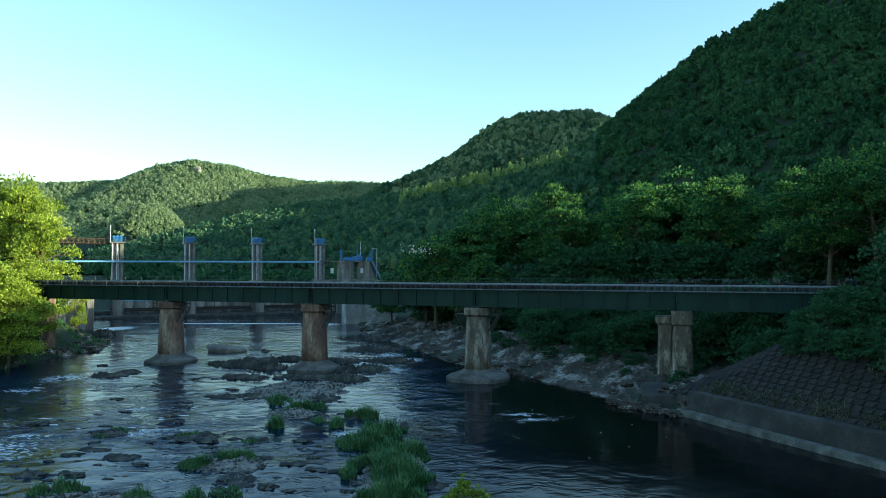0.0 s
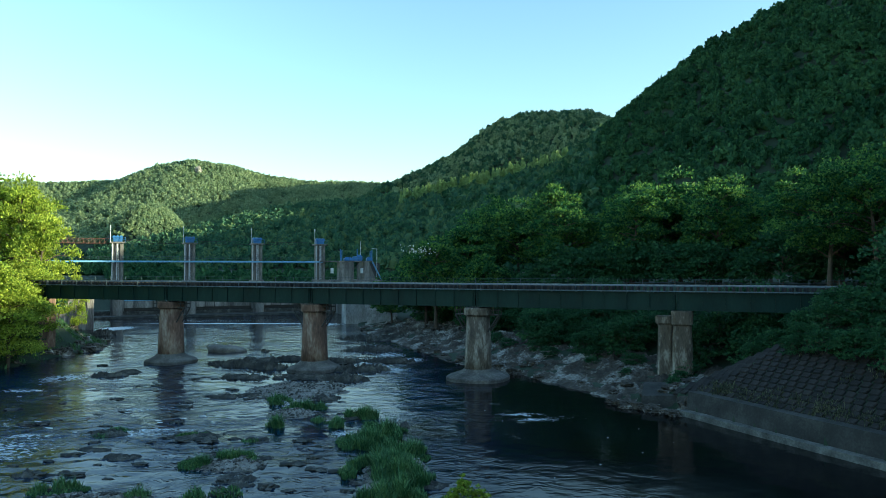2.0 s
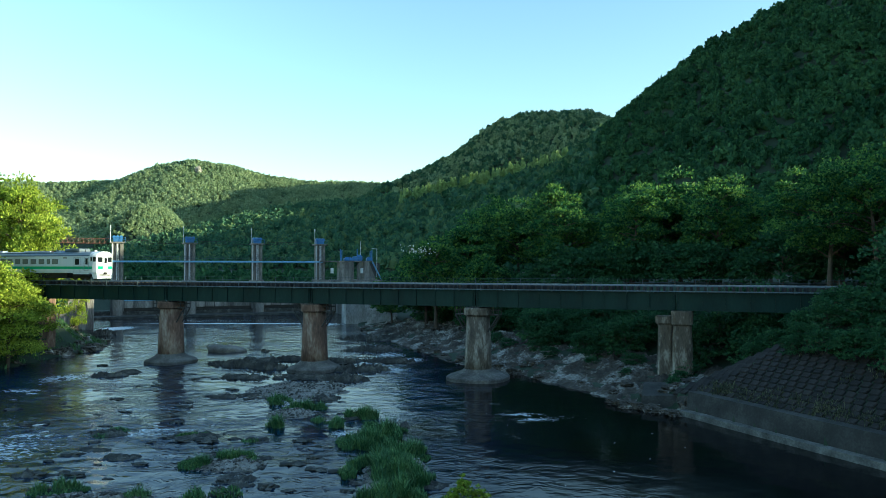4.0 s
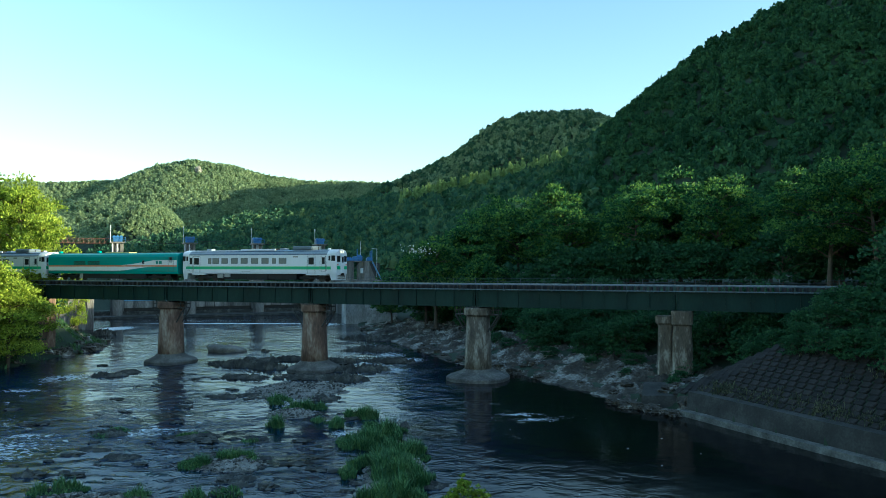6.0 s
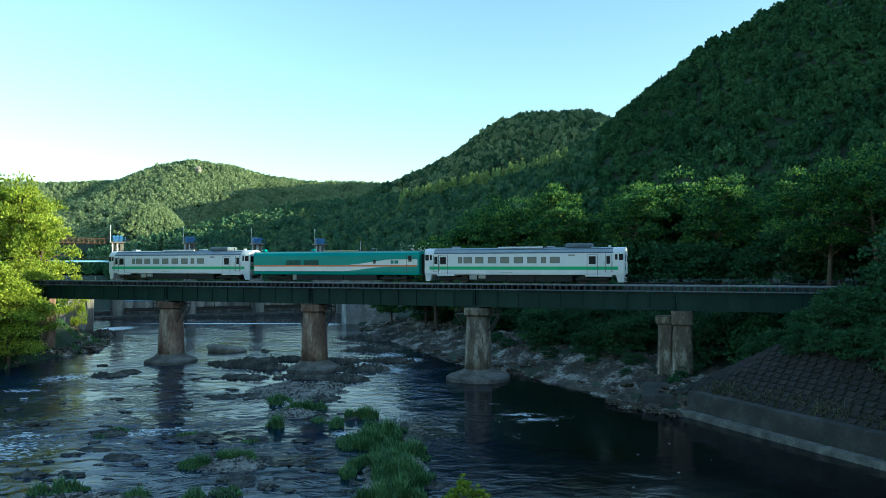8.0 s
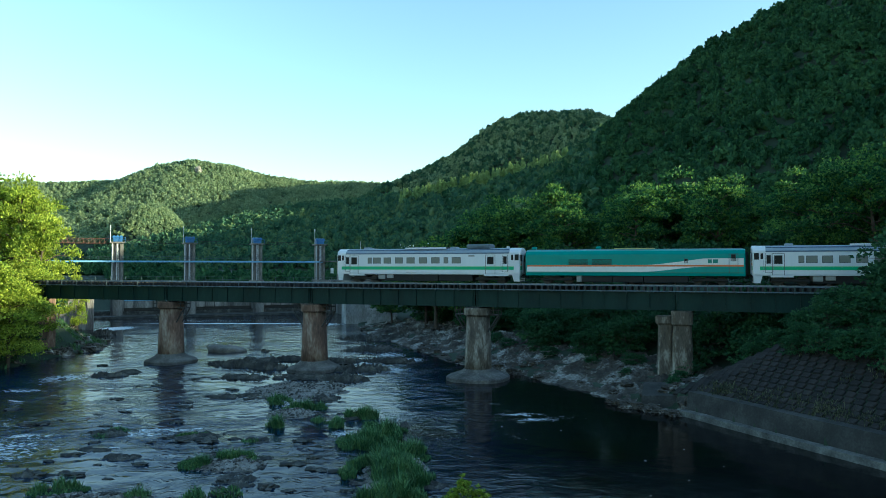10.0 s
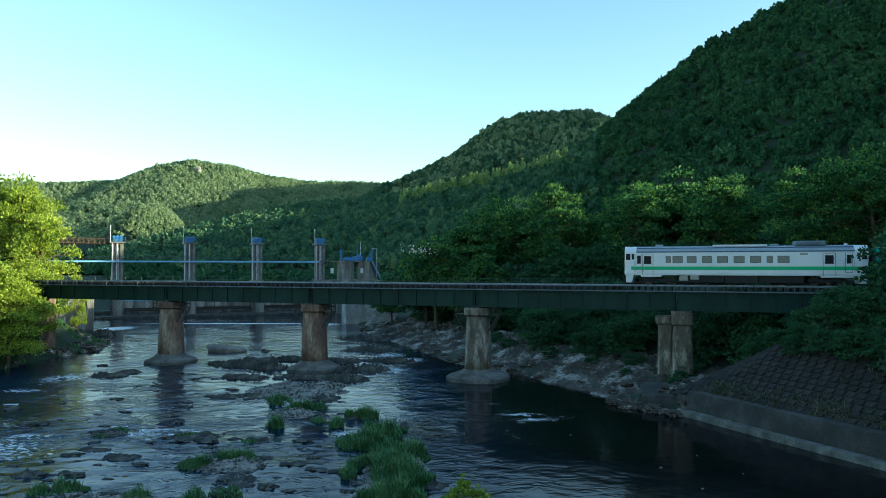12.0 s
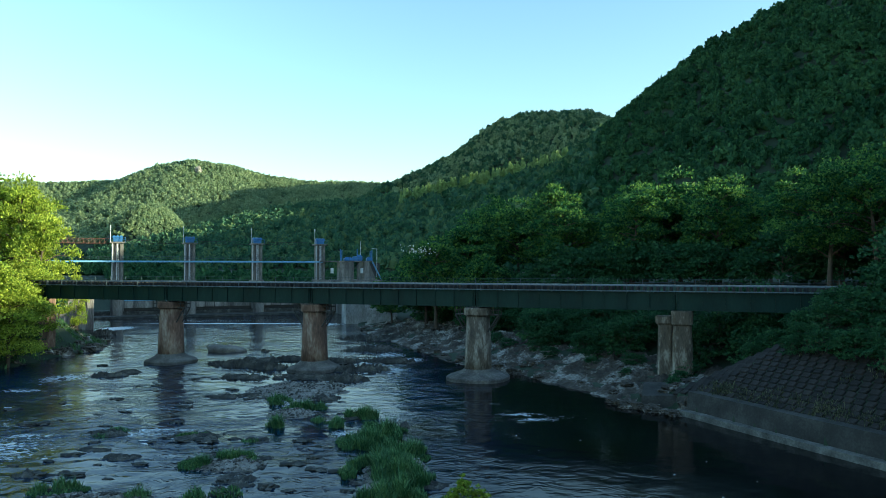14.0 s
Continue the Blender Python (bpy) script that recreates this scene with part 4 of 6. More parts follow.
# white sprays stand in for sky-white glints through the foliage
def build_sky_glints():
    gen = np.random.default_rng(17)
    n = 90
    c = np.stack([-3.6 + gen.normal(0, 1.3, n), 117.0 + gen.normal(0, 0.8, n), 14.4 + gen.normal(0, 0.5, n)], -1)
    v, f = leaves(c, 0.24 * gen.uniform(0.5, 1.4, n), np.tile([0.0, -0.6, 0.4], (n, 1)), gen, 0.1)
    tagged(arrays("blossom", v, f, plain("glint_white", (0.8, 0.8, 0.78), 0.8)), "white flecks standing in for sky glints among dark leaves", "blossom", kind="stuff")


build_sky_glints()


def fuzzy(level, seed, count, leaf, core=0.8):
    """A far tree: a lumpy crown bristling with leaf sprays."""
    gen = np.random.default_rng(seed)
    v, f = lumpy(level, 0.35, 1.3, seed)
    v = v * np.array([core, core, core + 0.05])
    d = gen.normal(0, 1, (count, 3))
    d /= np.linalg.norm(d, axis=1, keepdims=True)
    d[:, 2] = np.abs(d[:, 2]) * 1.1 - 0.25
    k = np.array([1 + 0.35 * noise.fractal(Vector(p) * 1.3 + Vector((seed * 7.3, seed * 3.1, seed * 1.7)), 0.8, 2.0, 3) for p in d])
    lv, lf = leaves(d * k[:, None] * gen.uniform(0.72, 0.95, (count, 1)), leaf * gen.uniform(0.6, 1.4, count), d, gen, 0.1)
    return np.concatenate([v, lv]), np.concatenate([f, lf + len(v)])


def build_forests():
    gen = np.random.default_rng(9)
    near = [fuzzy(ICO1, s, 60, 0.44, 0.62) for s in range(5)]
    mid = [fuzzy(ICO1, s + 20, 22, 0.6, 0.74) for s in range(5)]
    far = [fuzzy(ICO1, s + 40, 46, 0.5, 0.8) for s in range(6)]

    def cover(name, label, az, reach, step, templates, size, keep, mat=LEAF_FAR):
        r0, r1 = reach
        area = math.radians(az[1] - az[0]) * (r1 * r1 - r0 * r0) / 2
        n = int(area / step ** 2)
        a = np.radians(gen.uniform(az[0], az[1], n))
        r = np.sqrt(gen.uniform(r0 * r0, r1 * r1, n))
        x, y = r * np.sin(a), r * np.cos(a)
        z = ground_z(x, y)
        ok = keep(x, y, z) & (np.abs((x + 30) * 125 + (y - 645) * 150) / 195.3 + 200 * ((x < -34) | (x > 122)) > 15)   # room for the conifers
        for k in np.linspace(0.3, 0.985, 40):   # leave out what the terrain itself hides from the valley
            ok &= EYE_Z + (z + 10 - EYE_Z) * k > ground_z(x * k, y * k)
        x, y, z = x[ok], y[ok], z[ok]
        n = len(x)
        z = np.maximum(z, 4.0)
        w = size * gen.uniform(0.65, 1.35, n)
        h = w * gen.uniform(0.9, 1.5, n)
        v, f = scatter(templates, np.stack([x, y, z + 0.5 * h], -1), np.stack([w, h], -1), gen.uniform(0, 6.3, n), gen.integers(0, len(templates), n))
        tagged(arrays(name, v, f, mat, smooth=False), label, "forest", kind="stuff")

    cover("hillside_forest", "dense shaded broadleaf forest on a steep hillside", (-6, 37), (165, 620), 3.6, near, 2.8, lambda x, y, z: (z > 10.5) & (x > np.interp(y, RIGHT_Y, RIGHT_X) + 22) & (x > -40))
    cover("valley_forest", "broadleaf forest on the lower valley slopes, blued by painted haze", (-34, 12), (300, 1150), 5.3, mid, 3.7, lambda x, y, z: (z > 9.5) & ((x < np.interp(y, LEFT_Y, LEFT_X)) | (x > np.interp(y, RIGHT_Y, RIGHT_X) + 22) | (y > 400)) & (np.hypot(x + 358, y - 895) > 52), LEAF_VALLEY_HAZE)
    cover("mountain_forest", "hazy green forest covering a distant mountain", (-4, 16), (900, 1100), 5.6, far, 3.9, lambda x, y, z: z > 60, LEAF_HAZE_SUN)
    cover("far_forest", "sunlit green forest over distant hills", (-33, 0), (1300, 2450), 6.2, far, 5.4, lambda x, y, z: z > 60, LEAF_HAZE_SUN)
    cover("shore_forest", "dark broadleaf trees on the shore behind the barrage", (-34, -3), (224, 330), 4.6, near, 2.9, lambda x, y, z: (y > 222) & (x < np.interp(y, RIGHT_Y, RIGHT_X) + 30))
    # knoll
    n = 1100
    x, y = -358 + gen.normal(0, 21, n), 895 + gen.normal(0, 22, n)
    w = gen.uniform(2, 3.6, n)
    v, f = scatter(mid, np.stack([x, y, ground_z(x, y) + w * 0.6], -1), np.stack([w, w * 1.2], -1), gen.uniform(0, 6, n), gen.integers(0, 5, n))
    tagged(arrays("knoll_trees", v, f, LEAF_HAZE_SUN), "rounded clump of sunlit trees on a knoll", "trees", kind="stuff")
    # planted conifers along the spur
    cone_v, cone_f = [], []
    for s in range(3):
        g2 = np.random.default_rng(60 + s)
        k = 110
        h = g2.uniform(0.08, 1, k) ** 0.8
        a = g2.uniform(0, 6.3, k)
        rad = 0.24 * (1.03 - h)
        c = np.stack([np.cos(a) * rad, np.sin(a) * rad, h], -1)
        o = np.stack([np.cos(a), np.sin(a), 0.1 * np.ones(k)], -1)
        lv, lf = leaves(c, 0.2 * g2.uniform(0.7, 1.3, k), o, g2, 0.2)
        cone_v.append((lv, lf))
    n = 300
    t = gen.uniform(0, 1, n)
    x = -30 + 150 * t + gen.normal(0, 5, n)
    y = 645 - 125 * t + gen.normal(0, 11, n)
    h = gen.uniform(9, 15, n)
    v, f = scatter(cone_v, np.stack([x, y, ground_z(x, y)], -1), np.stack([h * 0.62, h], -1), gen.uniform(0, 6, n), gen.integers(0, 3, n))
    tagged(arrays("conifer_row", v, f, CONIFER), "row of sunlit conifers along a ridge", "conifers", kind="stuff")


build_forests()


PALE_ROCK = material("pale_rock", [(0.12, 0.11, 0.09), (0.26, 0.24, 0.2), (0.4, 0.37, 0.32)], 0.15, 0.9, 0.4, 2)


def build_cliff():
    v, f = lumpy(ICO3, 0.5, 2.0, 77)
    ob = arrays("cliff", v * np.array([8.5, 8, 15]), f, PALE_ROCK)
    x, y = -635, 1902
    ob.location = (x, y, float(ground_z(x, y)) + 5)
    tagged(ob, "bare pale rock face near a wooded hilltop", "cliff")


build_cliff()


# ---------------------------------------------------------------- rocks, gravel and grass in the river
def ledge(x, y, w, d, h, seed, gen):
    """A jagged shelf of rock whose outline the water cuts out."""
    n, m = 46, 30
    u, v = np.meshgrid(np.linspace(-0.75, 0.75, n), np.linspace(-0.75, 0.75, m), indexing="ij")
    k = np.array([noise.ridged_multi_fractal(Vector((a * w * 0.8, b * d * 1.3, seed * 3.7)), 0.7, 2.2, 5, 0.9, 2.0) for a, b in zip(u.ravel(), v.ravel())]).reshape(u.shape)
    edge = 1 - (np.abs(u) / 0.62) ** 2.4 - (np.abs(v) / 0.62) ** 2.4
    z = h * (1.1 * k + 0.5 * edge - 1.15)
    z = np.where(edge < -0.6, -0.6, np.maximum(z, -0.6))
    i = (np.arange(n - 1)[:, None] * m + np.arange(m - 1)[None]).ravel()
    ob = arrays("rock_ledge", np.stack([u * w, v * d, z], -1).reshape(-1, 3), np.stack([i, i + 1, i + m + 1, i + m], -1), WET_ROCK)
    ob.matrix_basis = pose(x, y, 0, 0, 0, gen.uniform(-12, 12))
    return tagged(ob, "jagged dark wet rock ledge breaking the river surface", "rock", "rocks of the river")


def rock(name, x, y, w, d, h, mat, seed, label, z=-0.1, turn=0.0):
    v, f = lumpy(ICO3, 0.8, 2.0, seed)
    v = v * np.array([w / 2, d / 2, h])
    v[:, 2] = np.minimum(v[:, 2], h * 0.75 + 0.1 * v[:, 2])
    ob = arrays(name, v, f, mat, smooth=False)
    ob.matrix_basis = pose(x, y, z, 0, 0, turn)
    return tagged(ob, label, "rock", "rocks of the river")


def gravel_bar(x, y, w, d, seed):
    """A low mound of gravel with a ragged shoreline; gives the mound and its height at a point."""
    def height(u, v):
        e = 1 - (2 * u / w) ** 2 - (2 * v / d) ** 2
        return max(-0.4, 0.26 * e - 0.02 + 0.2 * noise.fractal(Vector((u * 0.5, v * 0.35, seed * 2.3)), 0.8, 2.1, 4))

    n, m = 44, 36
    u, v = np.meshgrid(np.linspace(-0.62, 0.62, n) * w, np.linspace(-0.62, 0.62, m) * d, indexing="ij")
    z = np.array([height(a, b) for a, b in zip(u.ravel(), v.ravel())])
    i = (np.arange(n - 1)[:, None] * m + np.arange(m - 1)[None]).ravel()
    ob = arrays("gravel_bar", np.stack([u.ravel(), v.ravel(), z], -1), np.stack([i, i + m, i + m + 1, i + 1], -1), GRAVEL, smooth=True)
    ob.matrix_basis = pose(x, y, 0)
    return tagged(ob, "pale gravel bar strewn with pebbles in the river", "gravel bar"), height


def tuft(x, y, w, d, n, tall, gen):
    """Blades of grass over an oval patch."""
    a, r = gen.uniform(0, 6.3, n), np.sqrt(gen.uniform(0, 1, n))
    k = max(5, int(w * d * 2.2))
    ca, cr = gen.uniform(0, 6.3, k), np.sqrt(gen.uniform(0, 1, k))
    ck, who = gen.uniform(0.4, 1.2, k) * (1.1 - 0.75 * cr ** 2), gen.integers(0, k, n)
    px = x + (np.cos(ca) * cr)[who] * w / 2 + np.cos(a) * r * 0.42
    py = y + (np.sin(ca) * cr)[who] * d / 2 + np.sin(a) * r * 0.42
    h = tall * gen.uniform(0.55, 1.3, n) * ck[who] * (1.1 - 0.4 * r ** 2)
    t = gen.uniform(0, 6.3, n)
    bend = gen.uniform(0.15, 0.75, n) * h
    wd = gen.uniform(0.015, 0.035, n)
    bx, by = np.cos(t), np.sin(t)
    z0 = np.full(n, 0.0)
    p = lambda dx, dy, z: np.stack([px + dx, py + dy, z], -1)
    v = np.stack([p(-by * wd, bx * wd, z0), p(by * wd, -bx * wd, z0),
                  p(bx * bend * 0.35 + by * wd, by * bend * 0.35 - bx * wd, h * 0.6), p(bx * bend * 0.35 - by * wd, by * bend * 0.35 + bx * wd, h * 0.6),
                  p(bx * bend + by * 0.005, by * bend, h), p(bx * bend - by * 0.005, by * bend, h)], 1).reshape(-1, 3)
    i = np.arange(n)[:, None] * 6
    f = np.concatenate([i + [0, 1, 2, 3], i + [3, 2, 4, 5]], 1).reshape(-1, 4)
    return v, f


PEBBLE = material("pebble", [(0.03, 0.03, 0.026), (0.1, 0.096, 0.085), (0.26, 0.25, 0.23)], 0.8, 0.9, 0.2, 9, island=0.8)


def build_riverbed():
    gen = np.random.default_rng(3)
    k = 0
    # dark ledges that break the surface: place by direction, width, depth, height
    for px, py, w, d, h in [(440, 648, 5.0, 1.6, 0.5), (478, 652, 3.0, 1.2, 0.5), (450, 640, 4.0, 2.2, 0.4), (520, 636, 5, 1.8, 0.35), (430, 668, 3.6, 1.5, 0.3), (195, 665, 2.6, 1.2, 0.3), (232, 659, 1.6, 1.0, 0.25),
                            (398, 644, 3, 1.0, 0.25), (660, 620, 5.5, 2.6, 0.5), (690, 640, 4.5, 1.8, 0.4), (640, 655, 4.5, 2.0, 0.45), (600, 640, 4, 2, 0.4), (655, 600, 6, 3.5, 0.5), (610, 672, 3.4, 2, 0.4),
                            (470, 622, 1.2, 0.7, 0.25), (410, 702, 2.6, 1.0, 0.25), (455, 700, 2.6, 1.2, 0.25), (540, 668, 5, 1.6, 0.3), (200, 765, 2.2, 1.4, 0.2), (220, 808, 1.4, 0.8, 0.2), (55, 838, 1.0, 0.7, 0.25),
                            (120, 835, 1.2, 0.5, 0.15), (168, 795, 1.5, 0.6, 0.15), (720, 753, 0.6, 0.5, 0.3), (770, 858, 1.0, 0.7, 0.2), (636, 852, 0.7, 0.5, 0.2), (700, 600, 5, 2.5, 0.5), (185, 593, 2.6, 2.0, 0.7),
                            (150, 612, 2.2, 2, 0.6), (110, 622, 3, 2, 0.6), (575, 705, 1.8, 1.2, 0.3), (350, 770, 2.4, 1.4, 0.18), (455, 778, 1.5, 0.9, 0.18), (420, 850, 1.6, 2.2, 0.2), (400, 815, 3.4, 2.4, 0.2)]:
        x, y = on_river(px, py)
        ledge(x, y, w * 1.1, d * 1.4, h * (1.7 if py < 690 else 1.2), k, gen)
        k += 1
    x, y = on_river(403, 622)
    v, f = lumpy(ICO3, 0.3, 1.2, 12)
    ob = arrays("river_boulder", v * np.array([2.4, 1.5, 0.95]), f, GRAVEL, smooth=True)
    ob.matrix_basis = pose(x, y, 0.0, 0, 6, 8)
    tagged(ob, "broad pale grey boulder standing out of the river", "rock", "rocks of the river")
    # small stones all over the shallows
    for i in range(110):
        px, py = gen.uniform(20, 640), 640 + 240 * gen.uniform(0, 1) ** 1.3
        x, y = on_river(px, py)
        s = gen.uniform(0.2, 0.75)
        rock("river_rock", x, y, s * gen.uniform(1.2, 2.6), s, s * 0.36, WET_ROCK, 150 + i % 30, "dark wet flat rock breaking the river surface", z=-0.05, turn=gen.uniform(-20, 20))
    pebbles = [lumpy(ICO1, 0.4, 1.5, 300 + q) for q in range(5)]
    for px, py, w, d in [(528, 690, 9.5, 11.0), (170, 884, 7.0, 2.4), (700, 835, 3.6, 7.0), (520, 732, 4.0, 3.6), (405, 822, 5.0, 3.2), (668, 765, 3.2, 4.5)]:
        x, y = on_river(px, py)
        bar, height = gravel_bar(x, y, w, d, k)
        n = int(350 + 16 * w * d)
        a, r = gen.uniform(0, 6.3, n), np.sqrt(gen.uniform(0, 0.95, n))
        qx, qy = np.cos(a) * r * w * 0.5, np.sin(a) * r * d * 0.5
        qz = np.array([height(u, v) for u, v in zip(qx, qy)])
        sc = (0.03 + 0.12 * gen.uniform(0, 1, n) ** 3) * np.where(qz > -0.05, 1, 1.3)
        v, f = scatter(pebbles, np.stack([qx, qy, qz + sc * 0.25], -1), np.stack([sc, sc * 0.7], -1), gen.uniform(0, 6, n), gen.integers(0, 5, n))
        tagged(arrays("shingle", v, f, PEBBLE, bar), kind="stuff")
        k += 1
    # broken pale rock along the far bank
    yy, dd = np.meshgrid(np.linspace(60, 142, 420), np.linspace(-1.6, 13, 90), indexing="ij")
    xx = np.interp(yy, RIGHT_Y, RIGHT_X) + dd
    rough = np.array([noise.ridged_multi_fractal(Vector((a * 0.5, b * 0.5, 4.2)), 0.8, 2.2, 6, 0.9, 2.0) for a, b in zip(xx.ravel(), yy.ravel())]).reshape(xx.shape)
    big = np.array([noise.noise(Vector((a * 0.12, b * 0.12, 1.0))) for a, b in zip(xx.ravel(), yy.ravel())]).reshape(xx.shape)
    zz = 1.3 * np.clip(dd + 0.5, -2, 0) + 0.16 * np.clip(dd, 0, 17) + (0.55 * rough - 0.35) * np.clip(0.5 + dd * 0.12, 0.25, 1.2) + 0.5 * big
    n, m = xx.shape
    i = (np.arange(n - 1)[:, None] * m + np.arange(m - 1)[None]).ravel()
    tagged(arrays("rocky_shore", np.stack([xx, yy, zz], -1).reshape(-1, 3), np.stack([i, i + 1, i + m + 1, i + m], -1), ROCK), "rugged pale bedrock shore along the river", "rocky shore", kind="structure")
    for i in range(60):
        t = gen.uniform(0, 1)
        y = 62 + 78 * t
        x = float(np.interp(y, RIGHT_Y, RIGHT_X)) + gen.uniform(-1.5, 8)
        s = gen.uniform(0.4, 1.6)
        rock("bank_rock", x, y, s * gen.uniform(0.9, 1.6), s, s * 0.35, ROCK, 60 + i % 40, "pale broken rock on the river bank", z=float(ground_z(x, y)) + 0.1, turn=gen.uniform(0, 180))
    for i in range(34):
        y = gen.uniform(66, 128)
        x = float(np.interp(y, LEFT_Y, LEFT_X)) - gen.uniform(-0.8, 4)
        s = gen.uniform(0.4, 1.8)
        rock("bank_rock", x, y, s * 1.3, s, s * 0.4, ROCK, 100 + i % 20, "pale broken rock on the river bank", z=float(ground_z(x, y)) + 0.02, turn=gen.uniform(0, 180))
    for x, y, w, d, h in [(-49.5, 108.5, 2.6, 2.0, 1.1), (-53.0, 113, 3.4, 2.2, 1.0), (-54.5, 119, 7.0, 2.6, 0.8), (-51, 104, 2.2, 1.6, 0.7), (-57, 112, 2.0, 1.8, 0.9)]:
        rock("bank_boulder", x, y, w, d, h, ROCK, int(y), "large pale rock outcrop at the foot of the bank", z=float(ground_z(x, y)) - 0.6, turn=15)
    # reeds and grass
    for px, py, w, d, n, tall in [(640, 738, 2.4, 1.6, 1300, 1.2), (650, 785, 3.6, 3.6, 4200, 0.9), (672, 835, 4.2, 4.6, 6500, 1.05), (690, 885, 3.4, 2.8, 3200, 1.0), (372, 822, 3.2, 1.7, 1300, 0.8), (435, 815, 1.6, 1.2, 500, 0.6), (490, 755, 1.7, 1.2, 600, 0.9),
                                  (527, 726, 2.2, 1.4, 700, 0.8), (485, 715, 1.4, 1.0, 400, 0.8), (580, 745, 2.0, 1.2, 500, 0.6), (110, 868, 2.6, 1.4, 900, 0.7), (335, 880, 1.4, 1.2, 400, 0.6), (215, 760, 1.6, 1.0, 400, 0.25),
                                  (350, 768, 2.2, 1.1, 500, 0.25), (180, 772, 1.2, 0.7, 200, 0.2), (240, 878, 2.0, 1.0, 400, 0.4), (595, 755, 1.0, 0.8, 250, 0.6), (450, 780, 1.2, 0.7, 200, 0.3), (410, 868, 1.4, 2.0, 400, 0.4), (680, 768, 3.2, 3.6, 3000, 0.9), (705, 805, 3.6, 4.0, 4000, 0.95), (722, 850, 3.2, 3.6, 3500, 0.9), (498, 708, 2.0, 2.0, 700, 0.7), (550, 722, 2.4, 2.0, 800, 0.7), (410, 812, 3.0, 1.8, 1200, 0.6)]:
        x, y = on_river(px, py)
        v, f = tuft(x, y, w, d, n, tall, gen)
        tagged(arrays("river_grass", v, f, GRASS), "tuft of fresh green river grass on a gravel islet", "grass", kind="stuff")
    x, y = on_river(822, 895)
    for dx, dy, sc in ((0, 0, 1.0), (0.7, -0.4, 0.8), (-0.6, -0.5, 0.7)):
        put(WILLOW, x + dx, y + dy, sc, 80 * dx, z=-0.05)
    # grassy fringes on the embankment
    vs, fs, at = [], [], 0
    for i in range(90):
        t = gen.uniform(0, 1)
        y = 42 + 17 * t
        dx = 0.9 + abs(gen.normal(0, 0.6)) if i < 78 else gen.uniform(4, 9)
        x = float(np.interp(y, RIGHT_Y, RIGHT_X)) + dx
        v, f = tuft(x, y, 0.9, 1.2, 50, 0.4, gen)
        v[:, 2] += ground_z(v[:, 0], v[:, 1])
        vs.append(v)
        fs.append(f + at)
        at += len(v)
    tagged(arrays("bank_grass", np.concatenate(vs), np.concatenate(fs), DRY_GRASS), "sparse dull grass growing between embankment blocks", "grass", kind="stuff")
    vs, fs, at = [], [], 0
    for i in range(160):
        y = gen.uniform(55, 130)
        dl = gen.uniform(0.3, 8)
        x = float(np.interp(y, LEFT_Y, LEFT_X)) - dl
        v, f = tuft(x, y, 2.2, 1.6, 50, 0.7, gen)
        v[:, 2] += ground_z(v[:, 0], v[:, 1])
        vs.append(v)
        fs.append(f + at)
        at += len(v)
    tagged(arrays("bank_grass", np.concatenate(vs), np.concatenate(fs), GRASS), "rough green grass along the river bank", "grass", kind="stuff")


build_riverbed()


